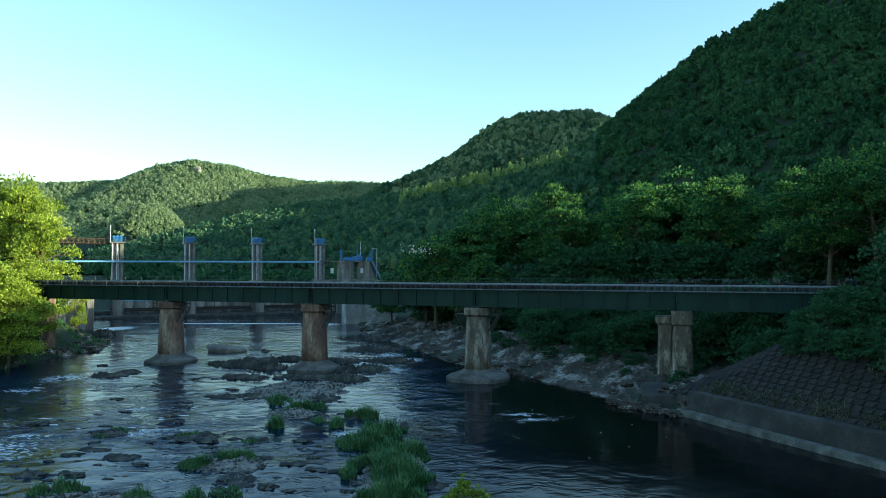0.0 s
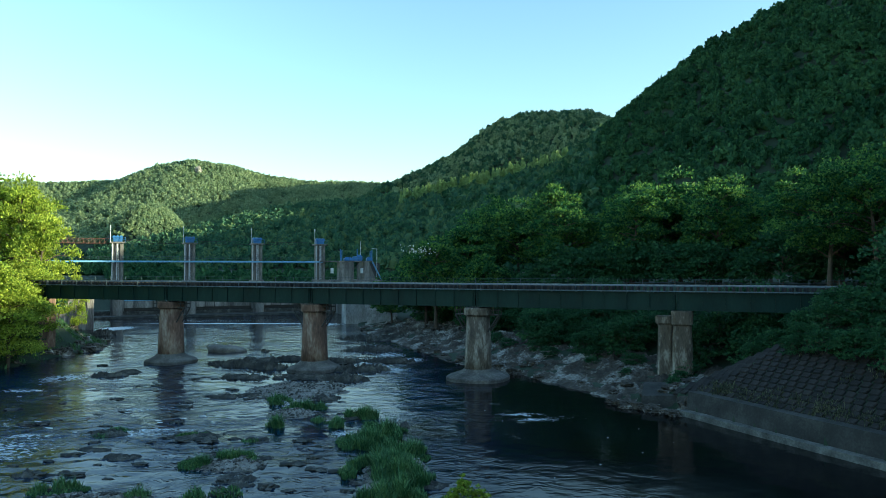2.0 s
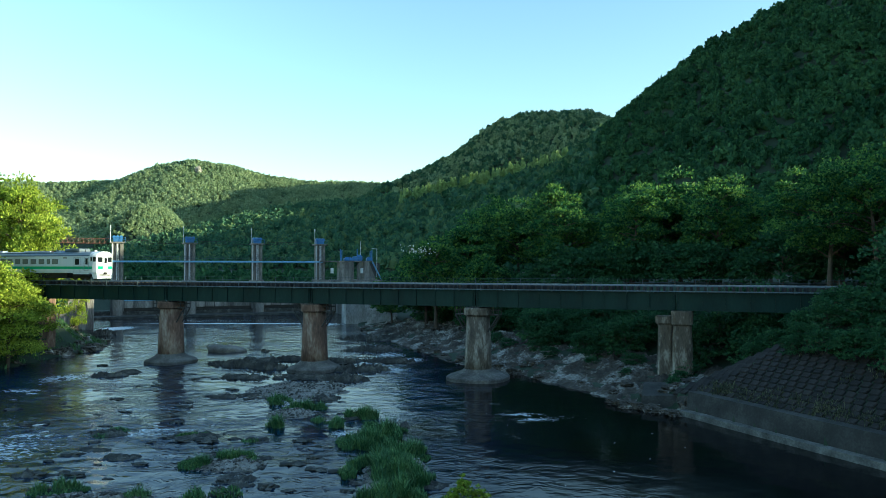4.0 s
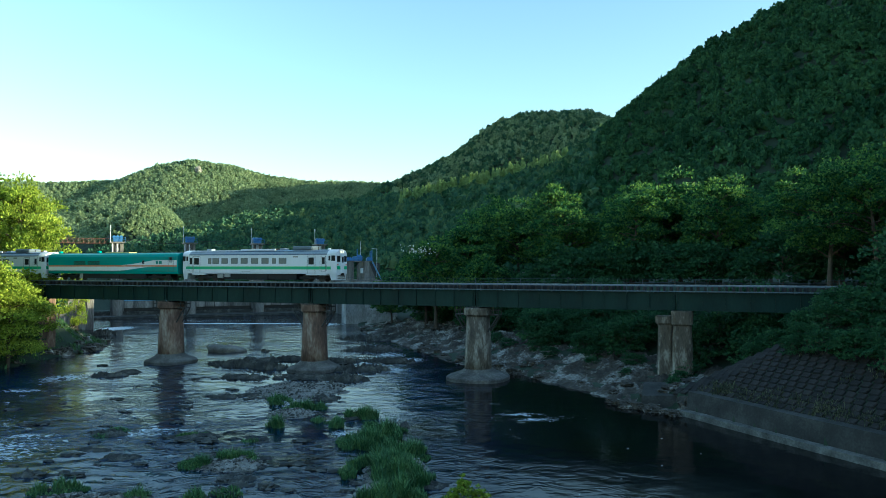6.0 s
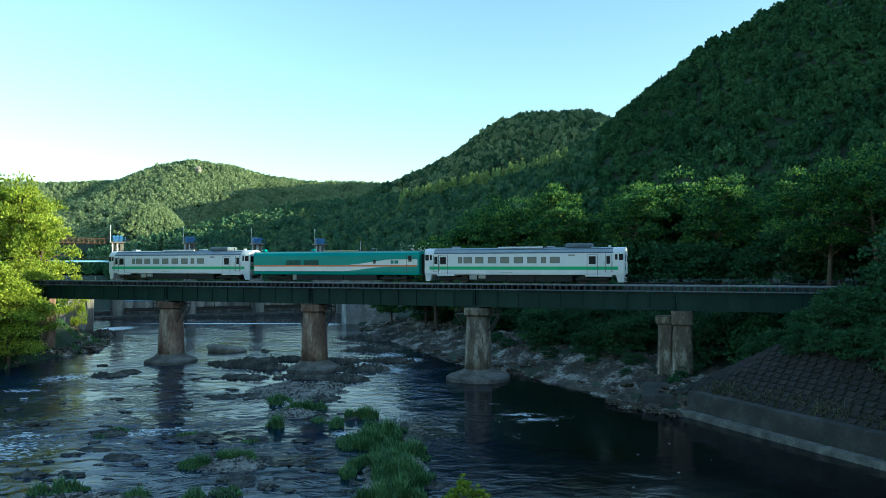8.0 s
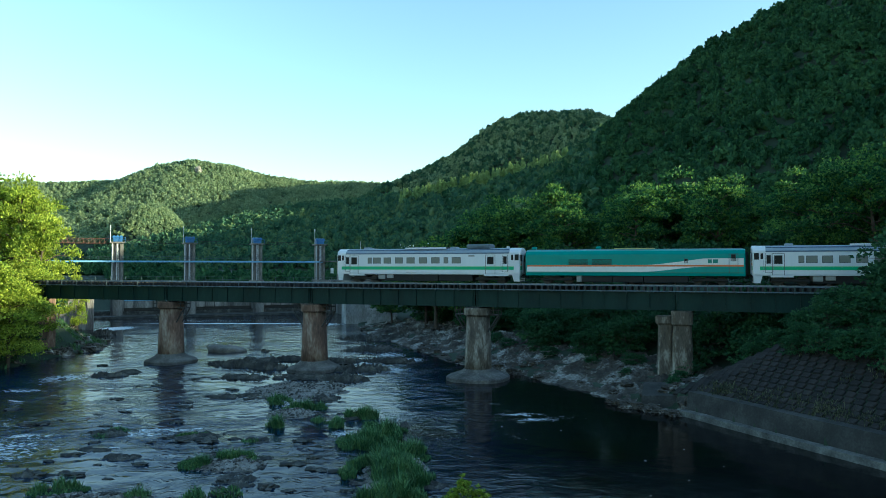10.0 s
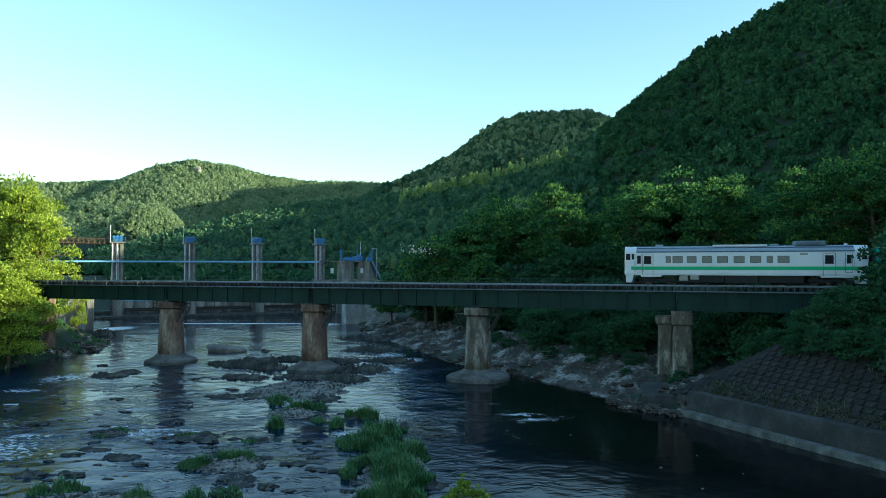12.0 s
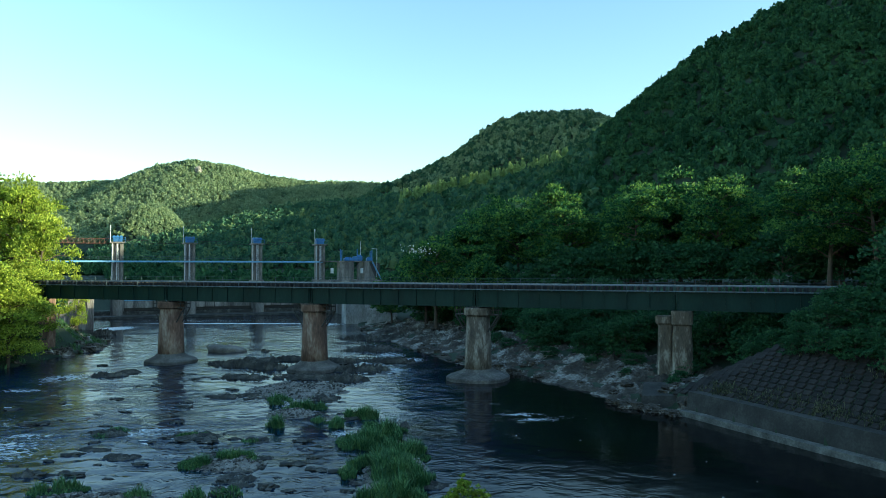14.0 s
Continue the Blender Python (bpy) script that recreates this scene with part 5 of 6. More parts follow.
def build_embankment():
    """Low concrete wall at the water and the sloping stone blocks above it."""
    ys = np.linspace(38, 58.6, 10)
    wall = new("river_wall")
    tagged(wall, "low pale concrete river wall with a walkable top", "river wall", kind="structure")
    for a, b in zip(ys, ys[1:]):
        xa, xb = float(np.interp(a, RIGHT_Y, RIGHT_X)), float(np.interp(b, RIGHT_Y, RIGHT_X))
        low = [(xa - 0.85, a + 0.01, 0.42), (xb - 0.85, b - 0.01, 0.42), (xb + 0.1, b - 0.01, 0.5), (xa + 0.1, a + 0.01, 0.5)]
        part("footing", stack(bmesh.new(), [[(x, y, -1) for x, y, _ in low], low]), FOOTING, wall, "pale worn concrete footing")
        top = [(xa - 0.05, a + 0.01, 1.88), (xb - 0.05, b - 0.01, 1.88), (xb + 0.75, b - 0.01, 1.96), (xa + 0.75, a + 0.01, 1.96)]
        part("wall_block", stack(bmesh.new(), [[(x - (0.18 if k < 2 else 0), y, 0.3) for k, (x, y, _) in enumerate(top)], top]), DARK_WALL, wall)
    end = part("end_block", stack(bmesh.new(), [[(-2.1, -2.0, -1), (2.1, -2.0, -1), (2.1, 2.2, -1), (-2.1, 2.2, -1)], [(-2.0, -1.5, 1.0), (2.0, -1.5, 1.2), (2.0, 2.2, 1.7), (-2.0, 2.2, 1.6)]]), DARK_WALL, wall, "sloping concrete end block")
    end.matrix_basis = pose(19.0, 62.6, 0, 0, 0, -18)
    rocks = np.random.default_rng(31)
    for i in range(16):
        x, y = 18.4 - 3.4 * i / 15 + rocks.normal(0, 0.4), 58.4 + 5 * i / 15 + rocks.normal(0, 0.3)
        w = rocks.uniform(0.5, 1.3)
        rock("bank_rock", x, y, w * 1.3, w, w * 0.4, ROCK, 400 + i, "pale broken rock at the foot of the river wall", z=0.05, turn=rocks.uniform(0, 180))
    rock("bank_rock", 19.7, 59.3, 1.6, 1.4, 0.9, ROCK, 430, "pale broken rock at the foot of the river wall", z=0.6, turn=30)
    slope = new("embankment_paving")
    tagged(slope, "sloping embankment paved with stone blocks darkened for shade", "embankment", kind="structure")
    me = None
    gen = np.random.default_rng(4)
    for r in range(12):
        for c in range(25):
            y = 43.5 + c * 0.72 + (r % 2) * 0.36
            dr = 1.0 + r * 0.52
            x = float(np.interp(y, RIGHT_Y, RIGHT_X)) + dr
            z = float(ground_z(x, y)) + 0.03
            if me is None:
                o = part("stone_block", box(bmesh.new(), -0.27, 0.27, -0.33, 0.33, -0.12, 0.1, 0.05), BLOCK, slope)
                me = o.data
            else:
                o = new("stone_block", me)
                o.parent = slope
            o.matrix_basis = pose(x, y, z, gen.normal(0, 3), -31.8 + gen.normal(0, 3), 20 + gen.normal(0, 2))


FOOTING = material("footing_concrete", [(0.03, 0.03, 0.027), (0.11, 0.11, 0.1), (0.24, 0.24, 0.22)], 0.8, 0.9, 0.6, 9)
# the bank's shade is put into the wall and block colours below
DARK_WALL = material("shade_darkened_wall", [(0.012, 0.013, 0.011), (0.032, 0.032, 0.029), (0.07, 0.068, 0.062)], 0.7, 0.9, 0.5, 9)
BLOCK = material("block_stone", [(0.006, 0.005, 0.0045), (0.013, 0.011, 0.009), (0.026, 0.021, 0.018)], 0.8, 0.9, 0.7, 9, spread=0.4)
build_embankment()


# ---------------------------------------------------------------- the train
CAR_WHITE = material("car_white", [(0.58, 0.61, 0.64), (0.68, 0.7, 0.72)], 0.5, 0.3, 0.03, 9, stretch=(1, 1, 0.3))
CAR_GREEN = material("car_green", [(0.015, 0.36, 0.14), (0.03, 0.44, 0.18)], 0.5, 0.4, 0.03, 9)
CAR_PALE = material("car_pale_green", [(0.25, 0.5, 0.3), (0.32, 0.56, 0.36)], 0.5, 0.4, 0.03, 9)
CAR_ROOF = material("car_roof", [(0.2, 0.25, 0.3), (0.3, 0.35, 0.4)], 0.5, 0.6, 0.1, 9)
TEAL = material("car_teal", [(0.0, 0.21, 0.18), (0.005, 0.27, 0.23)], 0.3, 0.35, 0.03, 9, spec=0.4)
TEAL_DARK = material("car_teal_dark", [(0.0, 0.16, 0.12), (0.005, 0.21, 0.16)], 0.3, 0.35, 0.03, 9)
ORANGE = plain("car_orange", (0.6, 0.15, 0.04), 0.4)
SWOOSH = material("car_swoosh", [(0.62, 0.63, 0.6), (0.72, 0.73, 0.7)], 0.5, 0.4, 0.02, 9)
GLASS = plain("dark_glass", (0.008, 0.012, 0.014), 0.3, spec=0.15)
BLIND = plain("olive_glass", (0.2, 0.21, 0.175), 0.3, spec=0.15)
UNDER = material("underframe", [(0.006, 0.006, 0.006), (0.018, 0.017, 0.016)], 1.0, 0.8, 0.2, 9)
UNDER_BOX = material("underframe_box", [(0.2, 0.2, 0.19), (0.32, 0.32, 0.3)], 1.0, 0.7, 0.2, 9)
LAMP = plain("headlamp", (1.0, 0.85, 0.55), 0.3, emit=0.6)
ROOF_DARK = material("roof_dark", [(0.06, 0.08, 0.1), (0.14, 0.18, 0.21)], 0.8, 0.6, 0.1, 9)
FRAME_DARK = plain("window_rubber", (0.05, 0.06, 0.065), 0.6)
GUTTER_BLUE = plain("gutter_blue", (0.04, 0.08, 0.15), 0.5)
ROOF_LINE = [(1.42, 3.12), (1.36, 3.28), (1.18, 3.45), (0.8, 3.6), (0.35, 3.67), (-0.35, 3.67), (-0.8, 3.6), (-1.18, 3.45), (-1.36, 3.28), (-1.42, 3.12)]
SIDE_LINE = [(-1.45, 3.118), (-1.45, 1.1), (-1.4, 0.92), (1.4, 0.92), (1.45, 1.1), (1.45, 3.118)]
WHEELSETS = []


def loft(outline, xs):
    """An outline in (y, z) carried through (x, width factor, lift of the low edge) stations."""
    bm = bmesh.new()
    return stack(bm, [[(x, y * k, z) for y, z in outline] for x, k in xs])


def panel(bm, pts, side):
    """A flat sheet on the car's side, 12 mm proud."""
    y0, y1 = side * 1.452, side * 1.464
    a = [bm.verts.new((x, y0, z)) for x, z in pts]
    b = [bm.verts.new((x, y1, z)) for x, z in pts]
    k = len(pts)
    for i in range(k):
        bm.faces.new((a[i], a[(i + 1) % k], b[(i + 1) % k], b[i]))
    bm.faces.new(a[::-1])
    bm.faces.new(b)
    return bm


def rect(x0, x1, z0, z1):
    return [(x0, z0), (x1, z0), (x1, z1), (x0, z1)]


def window(car, x0, x1, z0, z1, side, mat, name="window"):
    bm = bmesh.new()
    y0, y1 = sorted((side * 1.44, side * 1.47))
    t = 0.045
    for a, b, c, d in ((x0 - t, x1 + t, z0 - t, z0), (x0 - t, x1 + t, z1, z1 + t), (x0 - t, x0, z0, z1), (x1, x1 + t, z0, z1)):
        box(bm, a, b, y0, y1, c, d)
    w = part(name, bm, FRAME_DARK, car)
    part("pane", panel(bmesh.new(), rect(x0 + 0.002, x1 - 0.002, z0 + 0.002, z1 - 0.002), side), mat, w)
    return w


def bogie(car, x):
    b = part("bogie", box(box(box(bmesh.new(), x - 1.6, x + 1.6, -1.12, -0.98, 0.35, 0.62, 0.04), x - 1.6, x + 1.6, 0.98, 1.12, 0.35, 0.62, 0.04), x - 0.35, x + 0.35, -1.0, 1.0, 0.4, 0.8), UNDER, car, "dark bogie with two axles")
    for dx in (-1.05, 1.05):
        bm = bmesh.new()
        for y in (-0.6, 0.6):
            rod(bm, (0, y - 0.06, 0), (0, y + 0.06, 0), 0.43, n=20)
        rod(bm, (0, -1.05, 0), (0, 1.05, 0), 0.08, n=8)
        for k in range(4):
            a = k * math.pi / 2
            rod(bm, (0.22 * math.cos(a), -0.67, 0.22 * math.sin(a)), (0.22 * math.cos(a), -0.65, 0.22 * math.sin(a)), 0.06, n=6)
        w = part("wheelset", bm, IRON, b, "steel wheels on an axle")
        w.location = (x + dx, 0, 0.43)
        WHEELSETS.append(w)
    return b


def railcar(label, lit):
    """A white diesel railcar with a green waistband; its front is +x."""
    c = empty("diesel_railcar", pose(0, 0, 0), label, "railcar", "cars of the train")
    ends = [(-10.4, 0.86), (-10.28, 0.93), (-9.8, 1.0), (9.8, 1.0), (10.28, 0.93), (10.4, 0.86)]
    part("body", loft(SIDE_LINE, ends), CAR_WHITE, c)
    part("roof", loft([(y, z + 0.003) for y, z in ROOF_LINE], [(-9.3, 1.0), (9.3, 1.0)]), CAR_ROOF, c, "blue-grey curved roof", smooth=False)
    for s in (-1, 1):
        xs = [(9.302 * s, 1.0), (9.8 * s, 1.0), (10.28 * s, 0.92), (10.42 * s, 0.84)]
        part("cab_roof", loft([(y, z + 0.003) for y, z in ROOF_LINE], xs), CAR_WHITE, c, "white rounded cab roof")
        # gutter, band and doors on either side
        part("gutter", box(bmesh.new(), -9.3, 9.3, *sorted((s * 1.4, s * 1.475)), 3.08, 3.18), GUTTER_BLUE, c)
        part("roof_seam", box(bmesh.new(), -9.25, 9.25, *sorted((s * 1.1, s * 1.2)), 3.46, 3.53), GUTTER_BLUE, c)
        part("waistband", panel(bmesh.new(), rect(-9.78, 9.78, 1.42, 1.72), s), CAR_GREEN, c, "green waistband")
        part("pinstripe", panel(bmesh.new(), rect(-9.78, 9.78, 1.724, 1.79), s), CAR_PALE, c, "pale green pinstripe")
        for x0, x1 in [(-7.4, -7.02), (-6.78, -5.95), (-5.5, -4.72), (-4.15, -3.35), (-2.82, -1.98), (-1.4, -0.55), (0.0, 0.85), (1.4, 1.82), (2.3, 3.2)]:
            window(c, x0 + 0.85, x1 + 0.85, 2.12, 2.68, s, BLIND)
        for x in (-8.25, 7.3):
            d = window(c, x - 0.3, x + 0.3, 2.02, 2.72, s, GLASS, "door")
            bm = bmesh.new()
            for k in (-0.5, 0.5):
                box(bm, x + k - 0.02, x + k + 0.02, *sorted((s * 1.445, s * 1.47)), 0.96, 2.95)
            box(bm, x - 0.48, x + 0.48, *sorted((s * 1.445, s * 1.47)), 2.92, 2.95)
            part("seam", bm, FRAME_DARK, d)
        for x in (-9.05, 8.85):
            d = window(c, x - 0.14, x + 0.14, 2.05, 2.75, s, GLASS, "crew_door")
            bm = bmesh.new()
            for k in (-0.28, 0.28):
                box(bm, x + k - 0.018, x + k + 0.018, *sorted((s * 1.445, s * 1.47)), 1.2, 2.95)
            box(bm, x - 0.26, x + 0.26, *sorted((s * 1.445, s * 1.47)), 1.2, 1.23)
            part("seam", bm, FRAME_DARK, d)
            bm = bmesh.new()
            for k in (-0.42, 0.42):
                rod(bm, (x + k, s * 1.5, 1.25), (x + k, s * 1.5, 2.3), 0.016, n=5)
                for z in (1.27, 2.28):
                    rod(bm, (x + k, s * 1.44, z), (x + k, s * 1.5, z), 0.014, n=5)
            part("grab_rails", bm, RAIL, d, "bright steel grab rails")
        part("cab_quarter_window", panel(bmesh.new(), rect(-9.73, -9.5, 2.42, 2.95), s), GLASS, c)
        part("cab_quarter_window", panel(bmesh.new(), rect(9.5, 9.73, 2.42, 2.95), s), GLASS, c)
        for e in (-1, 1):
            bm = bmesh.new()
            y0, y1 = s * 1.385, s * 1.452
            stack(bm, [[(e * 9.86, y1 - s * 0.02, z), (e * 9.86, y1 + s * 0.012, z), (e * 10.27, y0 + s * 0.005, z), (e * 10.27, y0 - s * 0.04, z)] for z in (2.38, 2.98)])
            part("corner_window", bm, GLASS, c)
        part("louvre", panel(bmesh.new(), rect(4.95, 5.6, 2.78, 2.95), s), UNDER_BOX, c, "small ventilation louvre")
        bm = bmesh.new()
        for i in range(9):
            box(bm, -2.0 + i * 0.14, -1.92 + i * 0.14, *sorted((s * 1.452, s * 1.464)), 1.12, 1.18)
        part("lettering", bm, UNDER_BOX, c, "row of small dark marks")
    for s in (-1, 1):
        # cab front: windscreens, band, skirt, lamps, gangway door
        x0, x1 = sorted((s * 10.39, s * 10.43))
        for y in (-0.78, 0.78):
            part("windscreen", box(bmesh.new(), x0, x1, y - 0.36, y + 0.36, 2.28, 2.95, 0.01), GLASS, c)
        d = part("gangway_door", box(bmesh.new(), *sorted((s * 10.36, s * 10.52)), -0.36, 0.36, 1.05, 3.0, 0.03), CAR_WHITE, c)
        part("pane", box(bmesh.new(), *sorted((s * 10.521, s * 10.53)), -0.2, 0.2, 2.2, 2.85), GLASS, d)
        for y0, y1 in ((-1.2, -0.37), (0.37, 1.2)):
            part("front_band", box(bmesh.new(), *sorted((s * 10.39, s * 10.425)), y0, y1, 1.42, 1.79), CAR_GREEN, c, "green band across the front")
        for y in (-0.3, 0.3):
            part("headlamp", rod(bmesh.new(), (s * 10.3, y, 3.4), (s * 10.46, y, 3.4), 0.13, n=12), LAMP if s > 0 and lit else CAR_WHITE, c, "round roof headlamp")
        for y in (-1.0, 1.0):
            part("tail_lamp", rod(bmesh.new(), (s * 10.36, y, 1.95), (s * 10.46, y, 1.95), 0.09, n=10), ORANGE, c, "small marker lamp")
        bm = bmesh.new()
        stack(bm, [[(s * 9.75, -1.25, 0.22), (s * 10.3, -1.15, 0.22), (s * 10.3, 1.15, 0.22), (s * 9.75, 1.25, 0.22)],
                   [(s * 9.55, -1.38, 0.918), (s * 10.32, -1.25, 0.918), (s * 10.32, 1.25, 0.918), (s * 9.55, 1.38, 0.918)]])
        part("skirt", bm, CAR_WHITE, c, "white snow-guard skirt")
        part("coupler", box(bmesh.new(), *sorted((s * 10.3, s * 10.64)), -0.16, 0.16, 0.72, 1.0, 0.03), UNDER, c)
        bm = bmesh.new()
        for k in range(3):
            box(bm, *sorted((s * 10.34, s * 10.4)), -0.9, 0.9, 0.4 + 0.16 * k, 0.46 + 0.16 * k)
        part("front_hoses", bm, UNDER, c)
        bogie(c, s * 7.2)
    # steps, tanks and engines
    for x0, x1 in ((-8.9, -7.0), (6.6, 9.2)):
        part("step_well", box(bmesh.new(), x0, x1, -1.42, 1.42, 0.76, 0.918, 0.02), CAR_WHITE, c)
    for x0, x1, y0, z0, m in ((-5.4, -4.6, -1.3, 0.4, UNDER_BOX), (-5.3, -1.4, -1.2, 0.24, UNDER), (-1.35, 1.5, -1.25, 0.2, UNDER), (1.55, 5.3, -1.2, 0.24, UNDER), (-4.4, -3.6, -1.33, 0.5, UNDER_BOX)):
        part("equipment_box", box(bmesh.new(), x0, x1, y0, 1.2, z0, 0.918, 0.04), m, c)
    # roof gear
    part("cooling_unit", box(bmesh.new(), 4.55, 7.15, -0.95, 0.95, 3.6, 4.08, 0.12), ROOF_DARK, c, "dark grey roof cooling unit")
    for x in np.arange(-1.9, 1.9, 0.62):
        part("radiator", box(bmesh.new(), x, x + 0.5, -0.8, 0.8, 3.6, 3.82, 0.05), UNDER, c, "dark roof radiator rack")
    part("exhaust_duct", box(bmesh.new(), -2.4, 2.3, -0.98, -0.84, 3.6, 3.78, 0.03), CAR_WHITE, c, "pale duct beside the roof radiators")
    part("roof_vent", box(bmesh.new(), 2.6, 3.3, -0.5, 0.5, 3.64, 3.84, 0.06), CAR_ROOF, c)
    part("whistle", rod(bmesh.new(), (7.7, -0.5, 3.55), (7.7, -0.5, 3.95), 0.04), UNDER, c)
    part("ventilator", box(bmesh.new(), -7.6, -6.9, -0.4, 0.4, 3.62, 3.86, 0.06), CAR_ROOF, c)
    part("antenna", rod(bmesh.new(), (-8.0, 0.3, 3.6), (-8.0, 0.3, 4.02), 0.03), UNDER, c)
    part("horn", box(bmesh.new(), 8.7, 8.95, -0.2, 0.2, 3.6, 3.85, 0.03), CAR_WHITE, c)
    return c


def track_car():
    """A teal track-testing coach with an orange line and a rising pale sweep."""
    c = empty("inspection_coach", pose(0, 0, 0), "teal inspection coach with orange line and pale sweeping stripe", "coach", "cars of the train")
    low = [(-1.44, 2.95), (-1.45, 1.1), (-1.4, 0.86), (1.4, 0.86), (1.45, 1.1), (1.44, 2.95), (1.3, 3.25), (0.8, 3.4), (-0.8, 3.4), (-1.3, 3.25)]
    part("body", loft(low, [(-10.3, 0.97), (-10.2, 1.0), (10.2, 1.0), (10.3, 0.97)]), TEAL, c)
    part("roof_cover", box(bmesh.new(), -10.1, 10.1, -0.75, 0.75, 3.402, 3.45, 0.02), CAR_ROOF, c)
    for s in (-1, 1):
        part("lower_panel", panel(bmesh.new(), rect(-10.15, 10.15, 1.1, 1.235), s), TEAL_DARK, c)
        band = [(-10.15, 1.24), (1.0, 1.24)]
        for k in range(1, 11):
            t = k / 10
            band.append((1.0 + 6.0 * t, 1.24 + 0.50 * (t * t * (3 - 2 * t))))
        band += [(7.0, 1.745), (-10.15, 1.745)]
        part("pale_band", panel(bmesh.new(), band, s), SWOOSH, c, "pale stripe tapering away")
        part("orange_line", panel(bmesh.new(), rect(-10.15, 10.15, 1.75, 1.9), s), ORANGE, c, "thin orange line")
        sweep = [(1.6, 1.905), (10.15, 1.905), (10.15, 2.52), (6.6, 2.5)]
        for k in range(1, 8):
            t = 1 - k / 8
            sweep.append((1.6 + 5.0 * t, 1.91 + 0.59 * (t ** 1.3)))
        part("pale_sweep", panel(bmesh.new(), sweep, s), SWOOSH, c, "pale rising sweep")
        for x in (-5.0, -2.7):
            bm = bmesh.new()
            for k in range(5):
                box(bm, x - 0.95, x + 0.95, *sorted((s * 1.452, s * 1.475)), 1.94 + 0.11 * k, 2.0 + 0.11 * k)
            part("louvre", bm, UNDER, c, "dark ventilation louvre")
        d = window(c, 9.1, 9.45, 2.3, 2.85, s, GLASS, "door")
        bm = bmesh.new()
        for x in (8.9, 9.66):
            box(bm, x - 0.02, x + 0.02, *sorted((s * 1.462, s * 1.478)), 1.12, 2.93)
        box(bm, 8.9, 9.66, *sorted((s * 1.462, s * 1.478)), 2.91, 2.94)
        part("seam", bm, FRAME_DARK, d)
        window(c, 5.0, 5.25, 2.1, 2.45, s, GLASS)
        bm = bmesh.new()
        box(bm, 7.05, 7.4, *sorted((s * 1.462, s * 1.475)), 2.06, 2.42)
        box(bm, 7.5, 7.95, *sorted((s * 1.462, s * 1.475)), 2.06, 2.42)
        part("emblem", bm, TEAL_DARK, c, "small plain green emblem")
    part("roof_hatch", box(bmesh.new(), -1.6, 2.2, -0.7, 0.7, 3.45, 3.55, 0.03), plain("hatch_yellow", (0.5, 0.45, 0.16), 0.6), c, "long yellowish roof hatch")
    for x in (-9.7, -3.2):
        part("roof_cap", box(bmesh.new(), x - 0.25, x + 0.25, -0.25, 0.25, 3.45, 3.75, 0.1), TEAL, c)
    for x0, x1, m in ((-4.65, -1.7, UNDER), (-1.65, 1.2, UNDER), (1.25, 5.3, UNDER), (-5.2, -4.7, UNDER_BOX)):
        part("equipment_box", box(bmesh.new(), x0, x1, -1.25, 1.25, 0.24, 0.858, 0.04), m, c)
    for s in (-1, 1):
        part("gangway", box(bmesh.new(), *sorted((s * 10.31, s * 10.6)), -0.6, 0.6, 0.95, 3.1, 0.05), UNDER, c, "black folding gangway")
        part("coupler", box(bmesh.new(), *sorted((s * 10.3, s * 10.64)), -0.16, 0.16, 0.6, 0.86, 0.03), UNDER, c)
        bogie(c, s * 7.2)
    return c


LEAD = railcar("white diesel railcar with green waistband leading the train", True)
COACH = track_car()
TAIL = railcar("white diesel railcar with green waistband at the rear", False)


def build_track_bed():
    """Earth bank that carries the line on beyond both ends of the bridge."""
    for i, x in enumerate(ENDS):
        s = -1 if i == 0 else 1
        bm = bmesh.new()
        prism(bm, [(-4.6, 7.5), (-1.9, RAIL_Z - 0.32), (1.9, RAIL_Z - 0.32), (4.6, 7.5)], *sorted((x + s * 6.0, x + s * 170)))
        ob = part("trackbed", bm, GRAVEL)
        ob.matrix_basis = BRIDGE
        tagged(ob, "grey ballast bank carrying the railway line", "track bed", kind="structure")
        for y in (-0.56, 0.56):
            bm = bmesh.new()
            box(bm, *sorted((x + s * 40.0, x + s * 170)), y - 0.034, y + 0.034, RAIL_Z - 0.32, RAIL_Z)
            part("rail", bm, RAIL, ob)


build_track_bed()


# ---------------------------------------------------------------- a moth close to the eye and flecks drifting on the pool
MOTH = empty("moth", pose(0, 2, 9), "small pale moth fluttering past above the river", "insect")
part("body", rod(bmesh.new(), (0, -0.007, 0), (0, 0.007, 0), 0.002, 0.001), plain("moth_brown", (0.3, 0.24, 0.18), 0.9), MOTH, "slim brown body")
MOTH_WINGS = []
for side in (-1, 1):
    bm = bmesh.new()
    stack(bm, [[(0.0, -0.005, 0), (side * 0.011, -0.006, 0), (side * 0.013, 0.004, 0), (0.0, 0.006, 0)], [(0.0, -0.005, 0.0004), (side * 0.011, -0.006, 0.0004), (side * 0.013, 0.004, 0.0004), (0.0, 0.006, 0.0004)]])
    MOTH_WINGS.append(part("wing", bm, plain("moth_wing", (0.8, 0.76, 0.7), 0.8), MOTH, "pale cream wing"))
FLECK_PAINT = plain("foam_white", (0.7, 0.72, 0.72), 0.9)
FLECKS = []
for i in range(9):
    v, f = lumpy(ICO1, 0.6, 1.5, 200 + i)
    fleck = arrays("foam_fleck", v * np.array([0.06 + 0.03 * math.sin(i * 2.1), 0.03, 0.015]), f, FLECK_PAINT)
    FLECKS.append(tagged(fleck, "small white fleck of foam drifting on dark water", "foam", "foam flecks"))


# crests of white water that run down the rapids: start, and metres a second
CRESTS = []
crest_gen = np.random.default_rng(23)
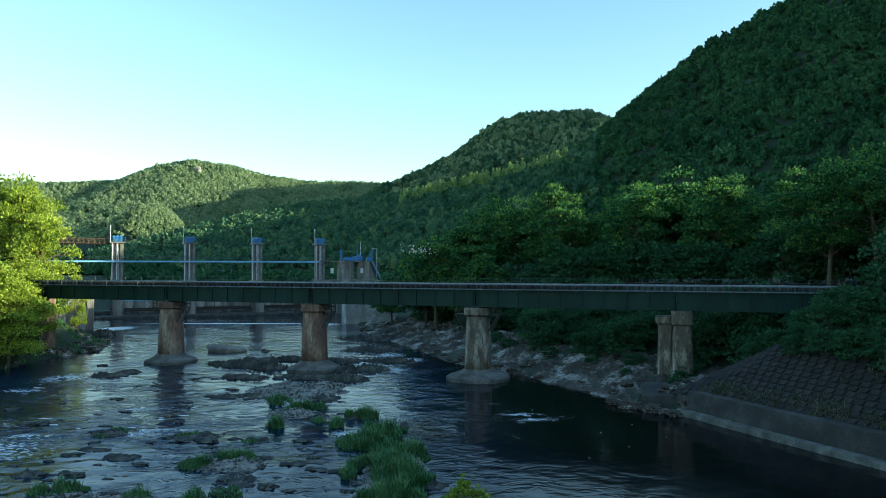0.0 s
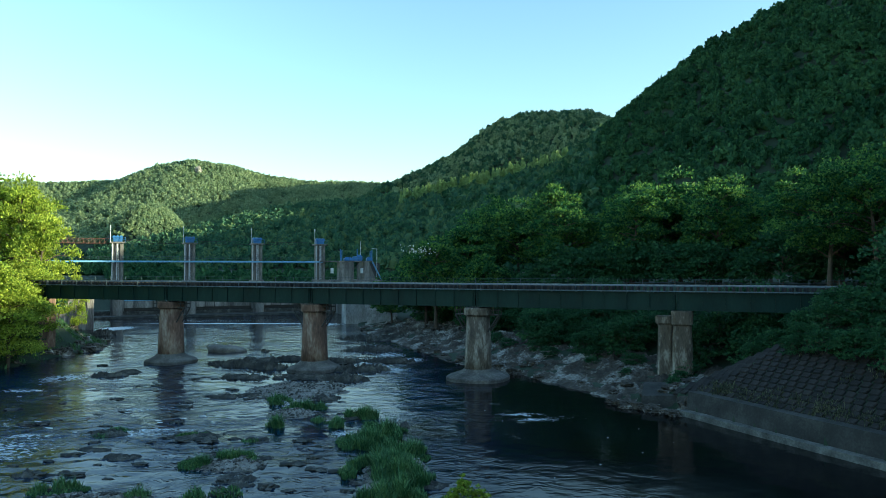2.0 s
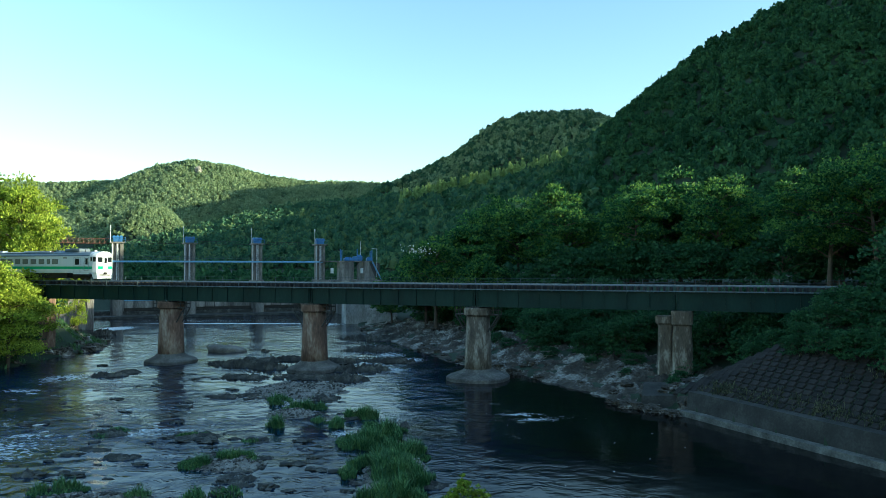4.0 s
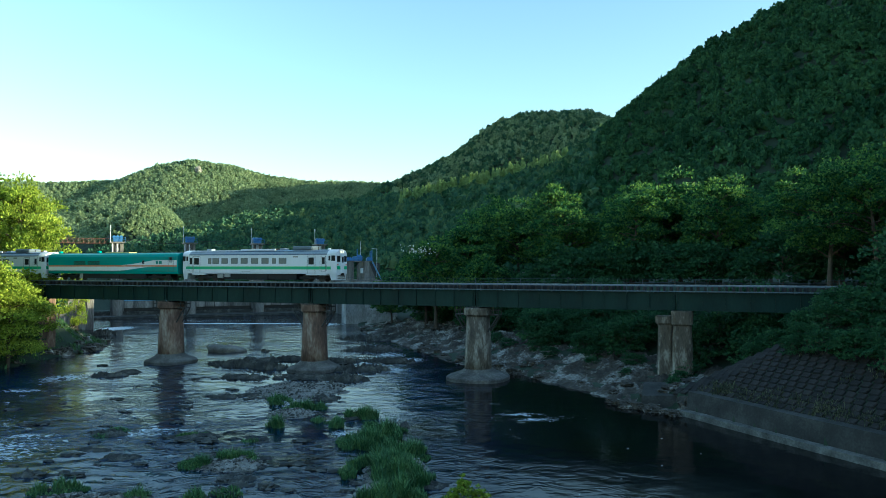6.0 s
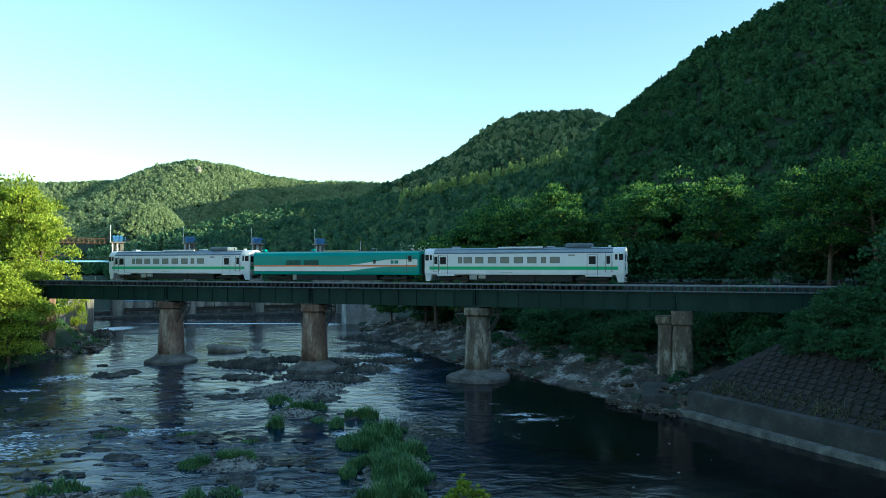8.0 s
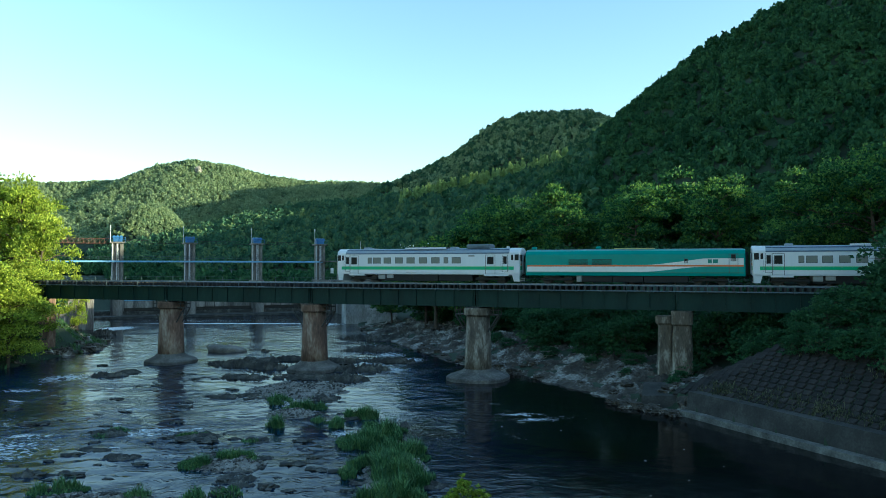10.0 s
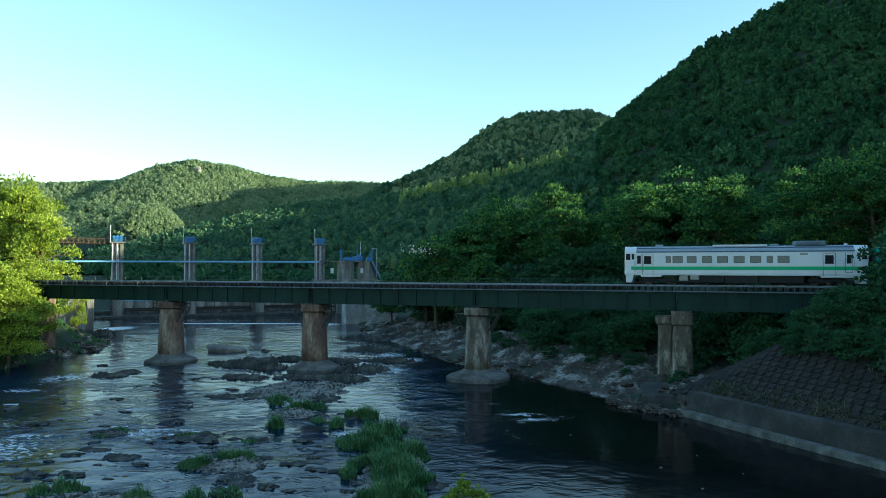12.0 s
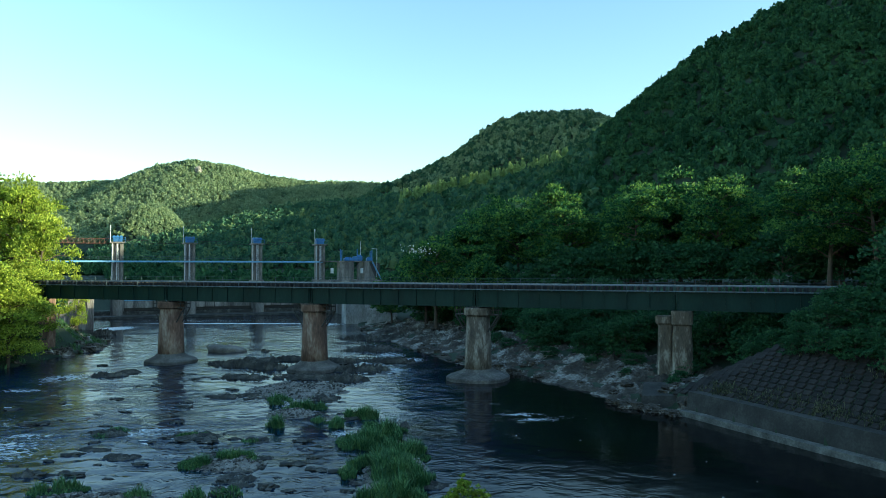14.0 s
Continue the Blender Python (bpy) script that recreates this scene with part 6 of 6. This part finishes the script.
for cx, cy, count, wide, speed in ((-21, 55, 7, 0.5, 0.55), (-29, 53, 5, 0.5, 0.6), (-36, 69, 5, 0.6, 0.7), (-9, 92, 5, 0.6, 0.5), (-7, 86, 4, 0.5, 0.5)):
    for k in range(count):
        v, f = lumpy(ICO1, 0.8, 1.8, 240 + len(CRESTS))
        crest = arrays("foam_crest", v * np.array([wide * crest_gen.uniform(0.4, 1.0), 0.11, 0.05]), f, FLECK_PAINT, smooth=True)
        tagged(crest, "small white crest of broken water in the rapids", "foam", "foam crests")
        CRESTS.append((crest, cx + crest_gen.normal(0, 2.2), cy + crest_gen.normal(0, 2.5) + 3.5 * (speed > 0.3), speed, crest_gen.uniform(0, 6.3)))


# ---------------------------------------------------------------- what moves
# seconds and the distance of the train's front end along the line
FRONT = [(0.0, 341.5), (1.5, 317.5), (3.0, 293.5), (3.2, 290.2), (4.2, 272.6), (5.3, 253.47), (5.5, 250.3), (6.0, 242.2), (6.5, 234.9), (7.0, 226.6), (7.5, 218.8), (8.0, 210.9), (8.2, 207.7),
         (9.2, 191.8), (10.3, 174.0), (10.5, 171.0), (11.0, 163.2), (11.5, 155.4), (12.0, 147.5), (12.5, 140.0), (13.0, 131.5), (13.2, 128.2), (14.0, 115.4)]


def motions():
    for car, back in ((LEAD, 10.4), (COACH, 31.7), (TAIL, 53.0)):
        walk(car, [(t, Matrix.Translation(near_side(s + back) + AWAY * 1.45 + Vector((0, 0, RAIL_Z))) @ pose(0, 0, 0, 0, 0, TURN)) for t, s in FRONT])
    # wheels roll 15.85 m in a second on a radius of 0.43 m
    for w in WHEELSETS:
        x, y, z = w.location
        walk(w, [(k / 30, pose(x, y, z, 0, 70.4 * k % 360, 0)) for k in range(421)])

    # the moth crosses low before the eye, then is gone below
    def by(px, py, d):
        return ((px - 784) * d / FOCAL, d, EYE_Z + (472 - py) * d / FOCAL)
    way = [(0.0, 700, 1500), (1.0, 740, 1050), (1.3, 790, 900), (1.4, 862, 826), (1.5, 975, 834), (1.6, 992, 873), (1.7, 1002, 940), (2.4, 1040, 1300), (14.0, 1100, 1600)]
    walk(MOTH, [(t, pose(*by(px, py, 2.2), 35, 10, -60)) for t, px, py in way])
    for wing, side in zip(MOTH_WINGS, (-1, 1)):
        walk(wing, [(k / 30, pose(0, 0, 0, 0, side * (-20 + 35 * math.sin(k * 1.9)), 0)) for k in range(0, 421)])
    for crest, x0, y0, speed, turn in CRESTS:
        walk(crest, [(t / 2, pose(x0 + 0.12 * speed * t, y0 - 0.5 * speed * t, 0.0 + 0.03 * math.sin(1.3 * t + turn), 0, 6 * math.sin(t + turn), 16 * math.sin(0.6 * t + turn))) for t in range(29)])
    # flecks drift down the pool
    for i, fleck in enumerate(FLECKS):
        x0, y0 = 3 + 13 * ((i * 0.618) % 1), 62 - 22 * ((i * 0.437) % 1)
        rows = []
        for t in (0, 2, 4, 6, 8, 10, 12, 14):
            rows.append((t, pose(x0 + 0.14 * t + 0.15 * math.sin(t + i), y0 - 0.75 * t, 0.015, 0, 0, 25 * math.sin(0.4 * t + i))))
        walk(fleck, rows)


motions()
